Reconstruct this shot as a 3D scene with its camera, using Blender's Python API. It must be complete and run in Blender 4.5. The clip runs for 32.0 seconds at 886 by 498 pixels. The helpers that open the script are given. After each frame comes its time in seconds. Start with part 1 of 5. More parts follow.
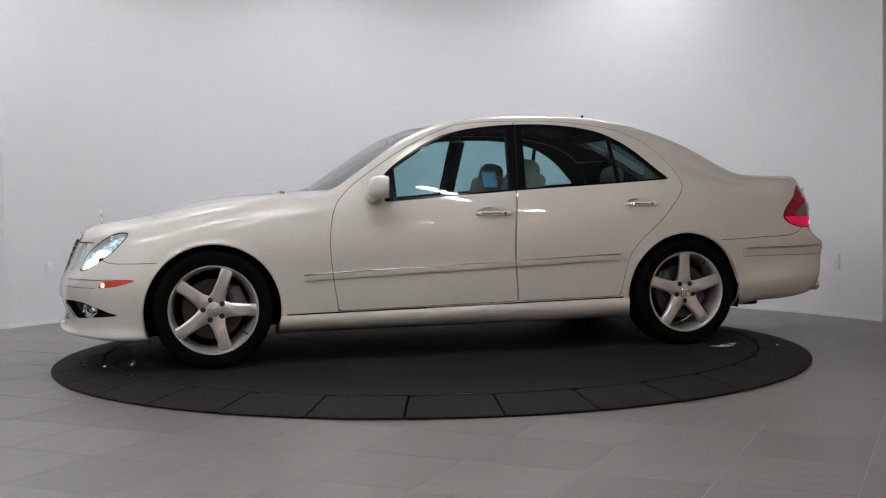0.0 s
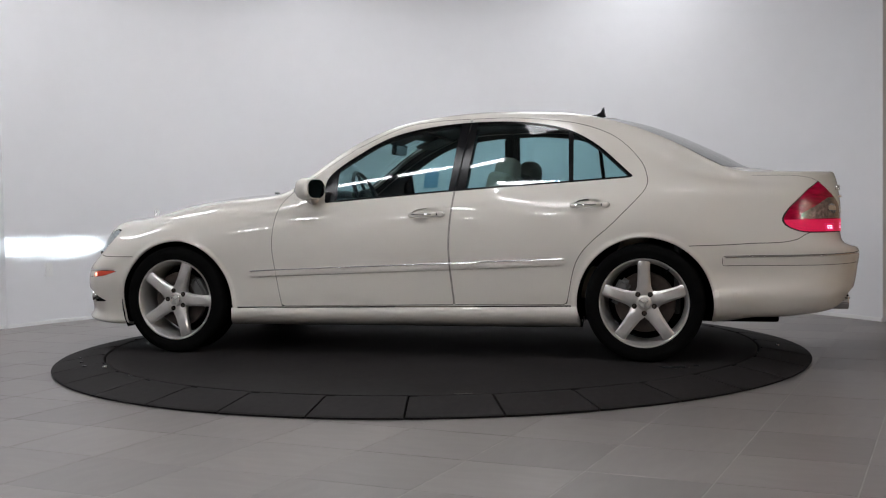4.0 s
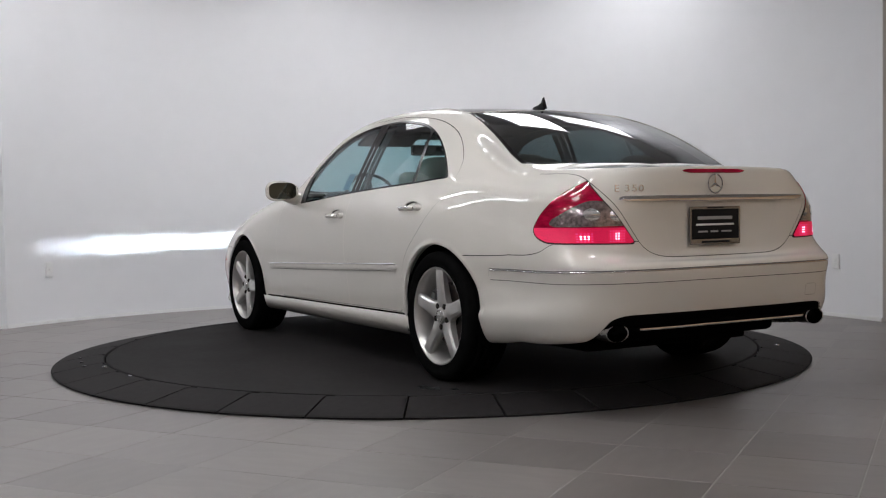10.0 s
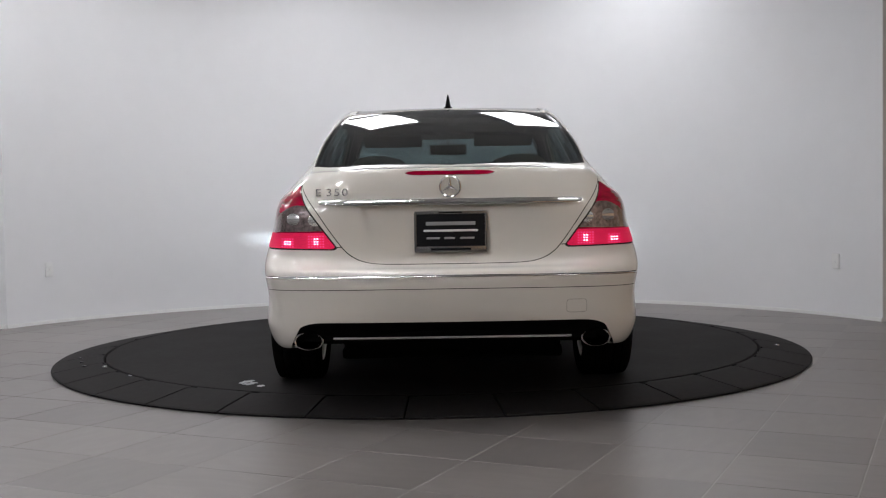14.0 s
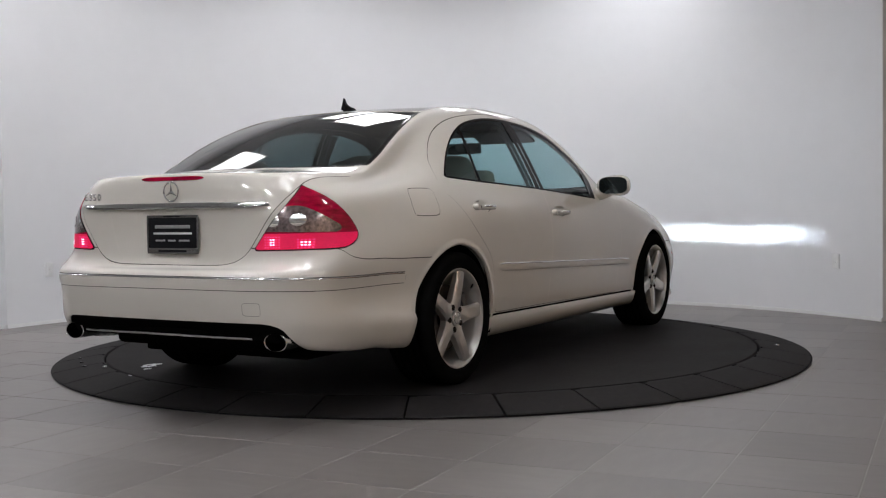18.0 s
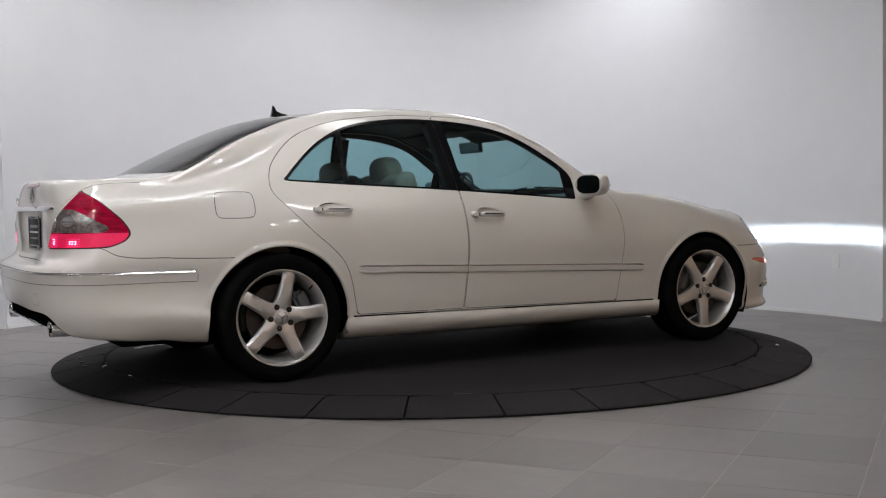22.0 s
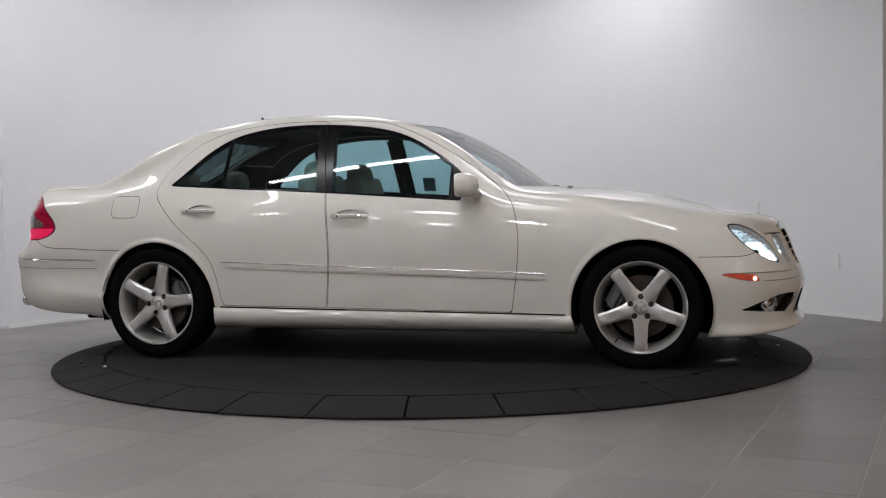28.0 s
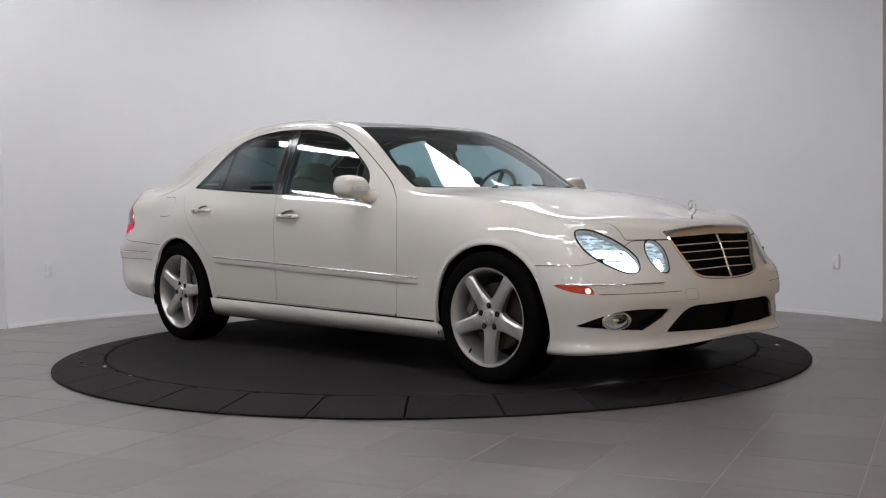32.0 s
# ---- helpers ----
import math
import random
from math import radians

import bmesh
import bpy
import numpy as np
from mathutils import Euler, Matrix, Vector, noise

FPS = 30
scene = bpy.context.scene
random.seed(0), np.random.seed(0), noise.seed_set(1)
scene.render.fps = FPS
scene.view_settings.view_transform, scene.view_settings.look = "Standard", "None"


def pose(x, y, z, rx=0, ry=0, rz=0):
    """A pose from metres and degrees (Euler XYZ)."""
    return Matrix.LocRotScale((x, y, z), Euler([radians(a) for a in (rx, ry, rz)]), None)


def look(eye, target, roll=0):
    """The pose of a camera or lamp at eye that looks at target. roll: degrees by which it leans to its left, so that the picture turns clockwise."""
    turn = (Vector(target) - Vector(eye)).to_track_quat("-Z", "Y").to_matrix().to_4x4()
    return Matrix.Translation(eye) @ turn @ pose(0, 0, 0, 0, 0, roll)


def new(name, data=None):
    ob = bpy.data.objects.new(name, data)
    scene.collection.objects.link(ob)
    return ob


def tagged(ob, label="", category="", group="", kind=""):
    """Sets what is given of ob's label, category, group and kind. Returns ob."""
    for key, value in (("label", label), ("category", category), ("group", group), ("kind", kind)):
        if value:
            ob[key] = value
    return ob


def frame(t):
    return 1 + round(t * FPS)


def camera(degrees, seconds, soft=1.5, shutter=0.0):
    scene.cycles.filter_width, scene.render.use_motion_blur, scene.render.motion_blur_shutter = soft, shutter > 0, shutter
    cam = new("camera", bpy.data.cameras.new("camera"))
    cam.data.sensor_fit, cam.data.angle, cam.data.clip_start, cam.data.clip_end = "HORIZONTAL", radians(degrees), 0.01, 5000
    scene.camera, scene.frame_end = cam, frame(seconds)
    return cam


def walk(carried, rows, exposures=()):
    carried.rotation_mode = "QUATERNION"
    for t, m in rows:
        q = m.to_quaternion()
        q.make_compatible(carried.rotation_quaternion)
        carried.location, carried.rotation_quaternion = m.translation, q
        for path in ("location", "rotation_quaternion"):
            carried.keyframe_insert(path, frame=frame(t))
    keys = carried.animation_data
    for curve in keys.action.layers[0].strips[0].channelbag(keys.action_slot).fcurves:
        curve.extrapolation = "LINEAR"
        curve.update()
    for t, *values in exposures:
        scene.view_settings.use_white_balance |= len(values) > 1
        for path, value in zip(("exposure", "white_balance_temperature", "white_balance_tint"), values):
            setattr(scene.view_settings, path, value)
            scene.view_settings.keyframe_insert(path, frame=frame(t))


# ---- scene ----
# ---------------------------------------------------------------- camera
cam = camera(43.83, 32.0, soft=1.2)
EYE = Vector((0.0, -7.133, 0.8876))
AIM = EYE + Vector((math.sin(radians(0.622)) * math.cos(radians(-2.326)), math.cos(radians(0.622)) * math.cos(radians(-2.326)), math.sin(radians(-2.326))))
walk(cam, [(0.0, look(EYE, AIM, -0.923)), (32.0, look(EYE, AIM, -0.923))], [(0.0, 0.0), (32.0, 0.0)])
CAR_START, CAR_RATE = 194.36, -7.5155      # heading in degrees, degrees per second
CAR_DX, CAR_DY = 0.0047, -0.1214           # the car's middle on the turntable

# ---------------------------------------------------------------- world and light
world = bpy.data.worlds.new("world")
scene.world = world
world.use_nodes = True
world.node_tree.nodes["Background"].inputs[0].default_value = (0.75, 0.78, 0.85, 1)
world.node_tree.nodes["Background"].inputs[1].default_value = 0.05
LAMP_POWER, TUBE_POWER, SPOT_POWER, BEAM_POWER = 13.5, 42.0, 9.0, 54000.0
STRIP_POWER, NEAR_POWER, SIDE_POWER, WASH_POWER = 78.0, 9.0, 6.0, 5.5
# ceiling lights: place, size, kind (index into LIGHTS below) and turn
# the panel at (-0.9, 2.7) is an added fill to brighten the upper back wall
PANELS = [(-2.2, 1.5, 0.55, 0.95, 5, 22), (-0.6, 1.75, 0.55, 0.95, 0, 22), (0.95, 1.8, 0.55, 0.95, 0, 22), (1.8, 2.6, 0.9, 0.5, 6, 22), (-0.9, 2.7, 0.5, 0.5, 5, 22), (0.35, -1.4, 0.62, 0.5, 4, 0), (-0.6, -3.4, 0.5, 0.6, 2, 0)]
PANELS += [(x, -2.05, 1.2, 0.07, 1, 0) for x in (-2.3, -1.0)] + [(x, -2.75, 0.75, 0.09, 1, -22) for x in (-0.35, 1.35)] + [(-3.35, 0.7, 0.12, 1.5, 1, 22), (-5.0, 0.3, 0.12, 1.5, 1, 22)]
PANELS += [(x, y, 0.32, 0.28, 3, 0) for y in (-4.6, -6.6, -8.6) for x in (-6.6, -4.4, -2.2)] + [(4.0, y, 0.32, 0.28, 3, 0) for y in (-5.6, -6.8, -8.6)]

# ---------------------------------------------------------------- measures
FLOOR = -0.056
CEILING = 3.3
RING_IN, RING_OUT, RING_LIP = 2.040, 2.342, -0.040
WALL_C, WALL_R, WALL_H = (-0.136, -0.118), 3.768, 3.32


# ---------------------------------------------------------------- materials
def mat(name, color, rough=0.5, metal=0.0, coat=0.0, spec=0.5):
    m = bpy.data.materials.new(name)
    m.use_nodes = True
    p = m.node_tree.nodes["Principled BSDF"]
    p.inputs["Base Color"].default_value = (*color, 1)
    p.inputs["Roughness"].default_value = rough
    p.inputs["Metallic"].default_value = metal
    p.inputs["Coat Weight"].default_value = coat
    p.inputs["Coat Roughness"].default_value = 0.03
    p.inputs["Specular IOR Level"].default_value = spec
    return m


def node(m, kind, **values):
    n = m.node_tree.nodes.new(kind)
    for key, value in values.items():
        n.inputs[key].default_value = value
    return n


def link(m, a, out, b, inp):
    m.node_tree.links.new(a.outputs[out], b.inputs[inp])


def vary(m, scale, low, high, detail=6.0, stretch=(1, 1, 1), bump=0.0, bump_scale=None, rough=None):
    """Two-scale noise on the base colour, with fine relief and uneven gloss."""
    p = m.node_tree.nodes["Principled BSDF"]
    base = tuple(p.inputs["Base Color"].default_value)[:3]
    tc = node(m, "ShaderNodeTexCoord")
    mp = node(m, "ShaderNodeMapping")
    mp.inputs["Scale"].default_value = stretch
    link(m, tc, "Object", mp, "Vector")
    n1 = node(m, "ShaderNodeTexNoise", Scale=scale, Detail=detail)
    n2 = node(m, "ShaderNodeTexNoise", Scale=scale * 9.0, Detail=3.0)
    link(m, mp, "Vector", n1, "Vector")
    link(m, mp, "Vector", n2, "Vector")
    mix = node(m, "ShaderNodeMath")
    mix.operation = "MULTIPLY_ADD"
    mix.inputs[1].default_value = 0.35
    link(m, n2, "Fac", mix, 0)
    link(m, n1, "Fac", mix, 2)
    ramp = node(m, "ShaderNodeValToRGB")
    ramp.color_ramp.elements[0].position, ramp.color_ramp.elements[1].position = 0.4, 0.95
    ramp.color_ramp.elements[0].color = (*[c * low for c in base], 1)
    ramp.color_ramp.elements[1].color = (*[min(1, c * high) for c in base], 1)
    link(m, mix, 0, ramp, "Fac")
    link(m, ramp, "Color", p, "Base Color")
    if rough:
        rr = node(m, "ShaderNodeMapRange")
        rr.inputs["To Min"].default_value, rr.inputs["To Max"].default_value = rough
        link(m, n1, "Fac", rr, "Value")
        link(m, rr, "Result", p, "Roughness")
    if bump:
        b = node(m, "ShaderNodeBump", Strength=bump, Distance=0.002)
        n3 = node(m, "ShaderNodeTexNoise", Scale=bump_scale or scale * 20, Detail=4.0)
        link(m, mp, "Vector", n3, "Vector")
        link(m, n3, "Fac", b, "Height")
        link(m, b, "Normal", p, "Normal")
    return m


def glow(name, color, strength):
    m = bpy.data.materials.new(name)
    m.use_nodes = True
    p = m.node_tree.nodes["Principled BSDF"]
    p.inputs["Base Color"].default_value = (*color, 1)
    p.inputs["Emission Color"].default_value = (*color, 1)
    p.inputs["Emission Strength"].default_value = strength
    return m


def glass(name, tint, gloss=0.02, face=0.06):
    """A thin tinted pane: clear through, with a mirror-like sheen at a slant."""
    m = bpy.data.materials.new(name)
    m.use_nodes = True
    nt = m.node_tree
    nt.nodes.remove(nt.nodes["Principled BSDF"])
    out = nt.nodes["Material Output"]
    tr = nt.nodes.new("ShaderNodeBsdfTransparent")
    tr.inputs[0].default_value = (*tint, 1)
    gl = nt.nodes.new("ShaderNodeBsdfGlossy")
    gl.inputs["Roughness"].default_value = gloss
    fr = nt.nodes.new("ShaderNodeLayerWeight")
    fr.inputs["Blend"].default_value = 0.5
    power = nt.nodes.new("ShaderNodeMath")
    power.operation = "POWER"
    power.inputs[1].default_value = 4.5
    sheen = nt.nodes.new("ShaderNodeMath")
    sheen.operation = "MULTIPLY_ADD"
    sheen.inputs[1].default_value, sheen.inputs[2].default_value = 0.9, face
    nt.links.new(fr.outputs["Facing"], power.inputs[0])
    nt.links.new(power.outputs[0], sheen.inputs[0])
    mx = nt.nodes.new("ShaderNodeMixShader")
    nt.links.new(sheen.outputs[0], mx.inputs[0])
    nt.links.new(tr.outputs[0], mx.inputs[1])
    nt.links.new(gl.outputs[0], mx.inputs[2])
    nt.links.new(mx.outputs[0], out.inputs[0])
    return m


M_PAINT = vary(mat("car_paint", (0.715, 0.68, 0.625), 0.45, coat=1.0, spec=0.25), 1.6, 0.985, 1.015)
M_PAINT.node_tree.nodes["Principled BSDF"].inputs["Coat IOR"].default_value = 1.52
M_WALL = vary(mat("wall_paint", (0.78, 0.78, 0.80), 0.75), 0.8, 0.97, 1.03, bump=0.04, bump_scale=160)
# unseen walls: tan for warm reflections on the car, dark grey for the unlit hall
M_FAR = vary(mat("warm_bounce_wall", (0.70, 0.51, 0.34), 0.8), 0.8, 0.9, 1.1)
M_UNLIT = vary(mat("unlit_wall_tone", (0.20, 0.19, 0.185), 0.8), 0.8, 0.9, 1.1)
M_CEIL = vary(mat("ceiling_paint", (0.55, 0.55, 0.55), 0.85), 1.0, 0.97, 1.03)
M_GROUT = vary(mat("grout", (0.40, 0.385, 0.37), 0.85), 12, 0.85, 1.1)
M_BASE = mat("baseboard_paint", (0.82, 0.82, 0.82), 0.4)
M_OUTLET = mat("outlet_plastic", (0.8, 0.8, 0.8), 0.35)
M_DISC = vary(mat("turntable_rubber", (0.0205, 0.0188, 0.0190), 0.7, spec=0.03), 2.6, 0.60, 1.45, rough=(0.5, 0.8), bump=0.12, bump_scale=90)
M_PLATE = vary(mat("ramp_rubber", (0.0225, 0.0207, 0.0210), 0.7, spec=0.03), 3.2, 0.65, 1.40, rough=(0.5, 0.75), bump=0.12, bump_scale=90)
M_SCUFF = vary(mat("glossy_tape_patch", (0.06, 0.062, 0.064), 0.16, coat=0.6), 30, 0.7, 1.1)
M_BLACK = mat("black_trim", (0.005, 0.005, 0.006), 0.16, spec=0.2)
M_MESH = vary(mat("black_grille_mesh", (0.004, 0.004, 0.004), 0.7, spec=0.06), 140, 0.3, 2.0)
M_GAP = mat("panel_gap", (0.03, 0.027, 0.024), 0.9, spec=0.1)
M_SEAM = mat("shallow_seam", (0.28, 0.25, 0.22), 0.7)
M_UNDER = mat("underbody", (0.004, 0.004, 0.004), 0.9, spec=0.0)
M_RUBBER = vary(mat("tyre_rubber", (0.006, 0.006, 0.006), 0.8, spec=0.0), 20, 0.8, 1.2)
M_ALLOY = vary(mat("alloy_silver", (0.68, 0.66, 0.64), 0.30, 0.72), 18, 0.93, 1.05, rough=(0.28, 0.42))
M_SILVER = mat("bright_silver", (0.78, 0.78, 0.78), 0.18, 0.85)
M_CHROME = mat("chrome", (0.86, 0.86, 0.87), 0.07, 1.0)
M_FRAME = mat("plate_frame_metal", (0.30, 0.30, 0.30), 0.25, 0.9)
M_STEEL = vary(mat("brake_steel", (0.07, 0.055, 0.048), 0.5, 0.6), 30, 0.7, 1.2)
M_CALIPER = mat("caliper_grey", (0.13, 0.13, 0.13), 0.5, 0.4)
M_GLASS = glass("window_glass", (0.56, 0.76, 0.79))
M_SCREEN = glass("windscreen_glass", (0.62, 0.80, 0.82))
M_BACKGLASS = glass("rear_glass", (0.14, 0.175, 0.18), face=0.085)
M_CLEAR = glass("lamp_glass", (0.94, 0.96, 0.97))
M_ROOFGLASS = mat("roof_glass", (0.006, 0.007, 0.008), 0.04, spec=0.6)
M_REDLENS = vary(mat("red_lens", (0.42, 0.002, 0.036), 0.16, coat=1.0, spec=0.10), 30, 0.40, 1.30, stretch=(0.5, 0.5, 2.0), bump=0.5, bump_scale=110)
M_SMOKE = vary(mat("clear_lens", (0.24, 0.19, 0.19), 0.18, 0.55, coat=1.0), 60, 0.25, 2.0, stretch=(1.0, 1.0, 1.0), bump=0.6, bump_scale=55)
M_AMBER = mat("amber_lens", (0.74, 0.085, 0.045), 0.15, coat=0.8)
M_REFLECT = vary(mat("lamp_reflector", (0.76, 0.82, 0.87), 0.25, 0.25), 55, 0.6, 1.2, stretch=(1, 1, 0.4))
M_LEATHER = vary(mat("seat_leather", (0.44, 0.385, 0.32), 0.5), 25, 0.85, 1.12, bump=0.1)
M_CABIN = vary(mat("cabin_trim", (0.022, 0.022, 0.023), 0.7), 30, 0.8, 1.2)
M_DASH = vary(mat("dashboard_grey", (0.05, 0.05, 0.052), 0.6), 40, 0.8, 1.2, bump=0.08)
M_MIRROR = mat("mirror_glass", (0.10, 0.125, 0.13), 0.02, 1.0)
M_PAPER = mat("paper_sticker", (0.16, 0.30, 0.42), 0.6)
M_WHITE = mat("white_print", (0.75, 0.75, 0.75), 0.5)
M_GREYPRINT = mat("grey_print", (0.32, 0.32, 0.32), 0.5)
M_PLATEBLACK = mat("plate_black", (0.010, 0.010, 0.012), 0.45, spec=0.15)
M_LAMP = glow("lamp_diffuser", (0.955, 0.965, 1.0), LAMP_POWER)
M_TUBE = glow("lamp_tube", (0.955, 0.965, 1.0), TUBE_POWER)
M_STRIP = glow("lamp_strip", (0.955, 0.965, 1.0), STRIP_POWER)
M_SPOT = glow("lamp_dim", (0.955, 0.965, 1.0), SPOT_POWER)
M_NEAR = glow("lamp_near", (0.955, 0.965, 1.0), NEAR_POWER)
M_SIDE = glow("lamp_side", (0.955, 0.965, 1.0), SIDE_POWER)
M_WASH = glow("lamp_wash", (0.955, 0.965, 1.0), WASH_POWER)
LIGHTS = (M_LAMP, M_TUBE, M_SPOT, M_STRIP, M_NEAR, M_SIDE, M_WASH)
M_TAILGLOW = glow("tail_glow", (0.72, 0.003, 0.075), 0.5)
_noise = node(M_TAILGLOW, "ShaderNodeTexNoise", Scale=70.0, Detail=1.0)
_range = node(M_TAILGLOW, "ShaderNodeMapRange")
_range.inputs["From Min"].default_value, _range.inputs["From Max"].default_value = 0.35, 0.7
_range.inputs["To Min"].default_value, _range.inputs["To Max"].default_value = 0.14, 0.62
link(M_TAILGLOW, _noise, "Fac", _range, "Value")
link(M_TAILGLOW, _range, "Result", M_TAILGLOW.node_tree.nodes["Principled BSDF"], "Emission Strength")
M_LED = glow("led_glow", (1.0, 0.045, 0.19), 1.0)
M_HOTLED = glow("hot_led_glow", (1.0, 0.42, 0.60), 4.0)
# bulb light on the reflector facets, put in as uneven emission
M_LITLAMP = glow("lit_reflector", (0.66, 0.84, 0.95), 1.0)
_cells = node(M_LITLAMP, "ShaderNodeTexVoronoi", Scale=85.0)
_map = node(M_LITLAMP, "ShaderNodeMapping")
_map.inputs["Scale"].default_value = (0.6, 0.45, 1.9)
_coord = node(M_LITLAMP, "ShaderNodeTexCoord")
_range = node(M_LITLAMP, "ShaderNodeMapRange")
_range.inputs["From Min"].default_value, _range.inputs["From Max"].default_value = 0.1, 0.9
_range.inputs["To Min"].default_value, _range.inputs["To Max"].default_value = 0.10, 1.25
link(M_LITLAMP, _coord, "Object", _map, "Vector")
link(M_LITLAMP, _map, "Vector", _cells, "Vector")
link(M_LITLAMP, _cells, "Color", _range, "Value")
link(M_LITLAMP, _range, "Result", M_LITLAMP.node_tree.nodes["Principled BSDF"], "Emission Strength")
M_AMBERGLOW = glow("amber_glow", (1.0, 0.46, 0.34), 2.6)
M_XENON = glow("xenon_glow", (0.78, 0.91, 1.0), 22.0)
M_LITLAMP.node_tree.nodes["Principled BSDF"].inputs["Base Color"].default_value = (0.12, 0.15, 0.17, 1)
M_PROJECTOR = bpy.data.materials.new("projector_glow")
M_PROJECTOR.use_nodes = True
_tree = M_PROJECTOR.node_tree
_clear, _shine, _sum = _tree.nodes.new("ShaderNodeBsdfTransparent"), _tree.nodes.new("ShaderNodeEmission"), _tree.nodes.new("ShaderNodeAddShader")
_shine.inputs["Color"].default_value, _shine.inputs["Strength"].default_value = (0.72, 0.89, 1.0, 1), 2.4
_tree.links.new(_clear.outputs[0], _sum.inputs[0])
_tree.links.new(_shine.outputs[0], _sum.inputs[1])
_tree.links.new(_sum.outputs[0], _tree.nodes["Material Output"].inputs[0])
M_BEAM = glow("beam_source", (0.80, 0.92, 1.0), BEAM_POWER)


def tile_material():
    m = vary(mat("floor_tile", (0.184, 0.167, 0.159), 0.4), 2.2, 0.78, 1.22, stretch=(1.0, 0.25, 1.0), rough=(0.26, 0.46), bump=0.05, bump_scale=60)
    p = m.node_tree.nodes["Principled BSDF"]
    old = p.inputs["Base Color"].links[0].from_node
    info = node(m, "ShaderNodeObjectInfo")
    rng = node(m, "ShaderNodeMapRange")
    rng.inputs["To Min"].default_value, rng.inputs["To Max"].default_value = 0.88, 1.12
    link(m, info, "Random", rng, "Value")
    mul = node(m, "ShaderNodeVectorMath")
    mul.operation = "SCALE"
    link(m, old, "Color", mul, 0)
    link(m, rng, "Result", mul, "Scale")
    link(m, mul, "Vector", p, "Base Color")
    return m


M_FLOOR = tile_material()


# ---------------------------------------------------------------- mesh helpers
def mesh_object(name, bm, material, parent=None, label="", smooth=True):
    me = bpy.data.meshes.new(name)
    bm.to_mesh(me)
    bm.free()
    for m in material if isinstance(material, (list, tuple)) else [material]:
        me.materials.append(m)
    if smooth:
        me.shade_smooth()
        me.set_sharp_from_angle(angle=radians(38))
    ob = new(name, me)
    if parent is not None:
        ob.parent = parent
    if label:
        tagged(ob, label)
    return ob


def part(name, bm, material, parent, label="", smooth=True):
    return mesh_object(name, bm, material, parent, label, smooth)


def box(sx, sy, sz, at=(0, 0, 0), bevel=0.0, segs=2, turn=(0, 0, 0)):
    bm = bmesh.new()
    bmesh.ops.create_cube(bm, size=1.0, matrix=Matrix.Diagonal((sx, sy, sz, 1)))
    if bevel:
        bmesh.ops.bevel(bm, geom=bm.edges[:], offset=bevel, segments=segs, affect="EDGES", profile=0.6)
    bmesh.ops.transform(bm, matrix=pose(*at, *turn), verts=bm.verts[:])
    return bm


def lathe(profile, n=64, axis="Y", close=False):
    """Turn a profile of (radius, height) about an axis through the origin."""
    bm = bmesh.new()
    rings = []
    for r, h in profile:
        ring = []
        for i in range(n):
            a = 2 * math.pi * i / n
            p = (r * math.cos(a), h, r * math.sin(a)) if axis == "Y" else (r * math.cos(a), r * math.sin(a), h)
            ring.append(bm.verts.new(p))
        rings.append(ring)
    pairs = list(zip(rings, rings[1:])) + ([(rings[-1], rings[0])] if close else [])
    for a, b in pairs:
        for i in range(n):
            bm.faces.new((a[i], a[(i + 1) % n], b[(i + 1) % n], b[i]))
    bmesh.ops.recalc_face_normals(bm, faces=bm.faces[:])
    return bm


def join(*bms):
    out = bmesh.new()
    for b in bms:
        me = bpy.data.meshes.new("tmp")
        b.to_mesh(me)
        b.free()
        out.from_mesh(me)
        bpy.data.meshes.remove(me)
    return out


def moved(bm, m):
    bmesh.ops.transform(bm, matrix=m, verts=bm.verts[:])
    return bm


def tube(points, r, n=10, closed=False):
    """A round bar along a line of points."""
    bm = bmesh.new()
    pts = [Vector(p) for p in points]
    rings = []
    for i, p in enumerate(pts):
        a = pts[i - 1] if i or closed else p
        b = pts[(i + 1) % len(pts)] if i < len(pts) - 1 or closed else p
        d = (b - a).normalized()
        q = d.to_track_quat("Z", "Y")
        rr = r[i] if isinstance(r, (list, tuple)) else r
        rings.append([bm.verts.new(p + q @ Vector((rr * math.cos(2 * math.pi * k / n), rr * math.sin(2 * math.pi * k / n), 0))) for k in range(n)])
    pairs = list(zip(rings, rings[1:])) + ([(rings[-1], rings[0])] if closed else [])
    for a, b in pairs:
        for k in range(n):
            bm.faces.new((a[k], a[(k + 1) % n], b[(k + 1) % n], b[k]))
    if not closed:
        bm.faces.new(rings[0][::-1])
        bm.faces.new(rings[-1])
    bmesh.ops.recalc_face_normals(bm, faces=bm.faces[:])
    return bm


# ---------------------------------------------------------------- room
TILE, TILE_TURN = 0.4515, 64.3
TILE_U, TILE_V = -2.305, 1.005        # where two joint lines cross, along and across the tiles


def arc_wall(r0, r1, z0, z1, a0, a1, n=110):
    bm = bmesh.new()
    cols = []
    for i in range(n + 1):
        a = a0 + (a1 - a0) * i / n
        c, s = math.cos(a), math.sin(a)
        cols.append([bm.verts.new((WALL_C[0] + r * c, WALL_C[1] + r * s, z)) for r, z in ((r0, z0), (r0, z1), (r1, z1), (r1, z0))])
    for p, q in zip(cols, cols[1:]):
        for k in range(4):
            bm.faces.new((p[k], p[(k + 1) % 4], q[(k + 1) % 4], q[k]))
    bm.faces.new(cols[0])
    bm.faces.new(cols[-1][::-1])
    bmesh.ops.recalc_face_normals(bm, faces=bm.faces[:])
    return bm


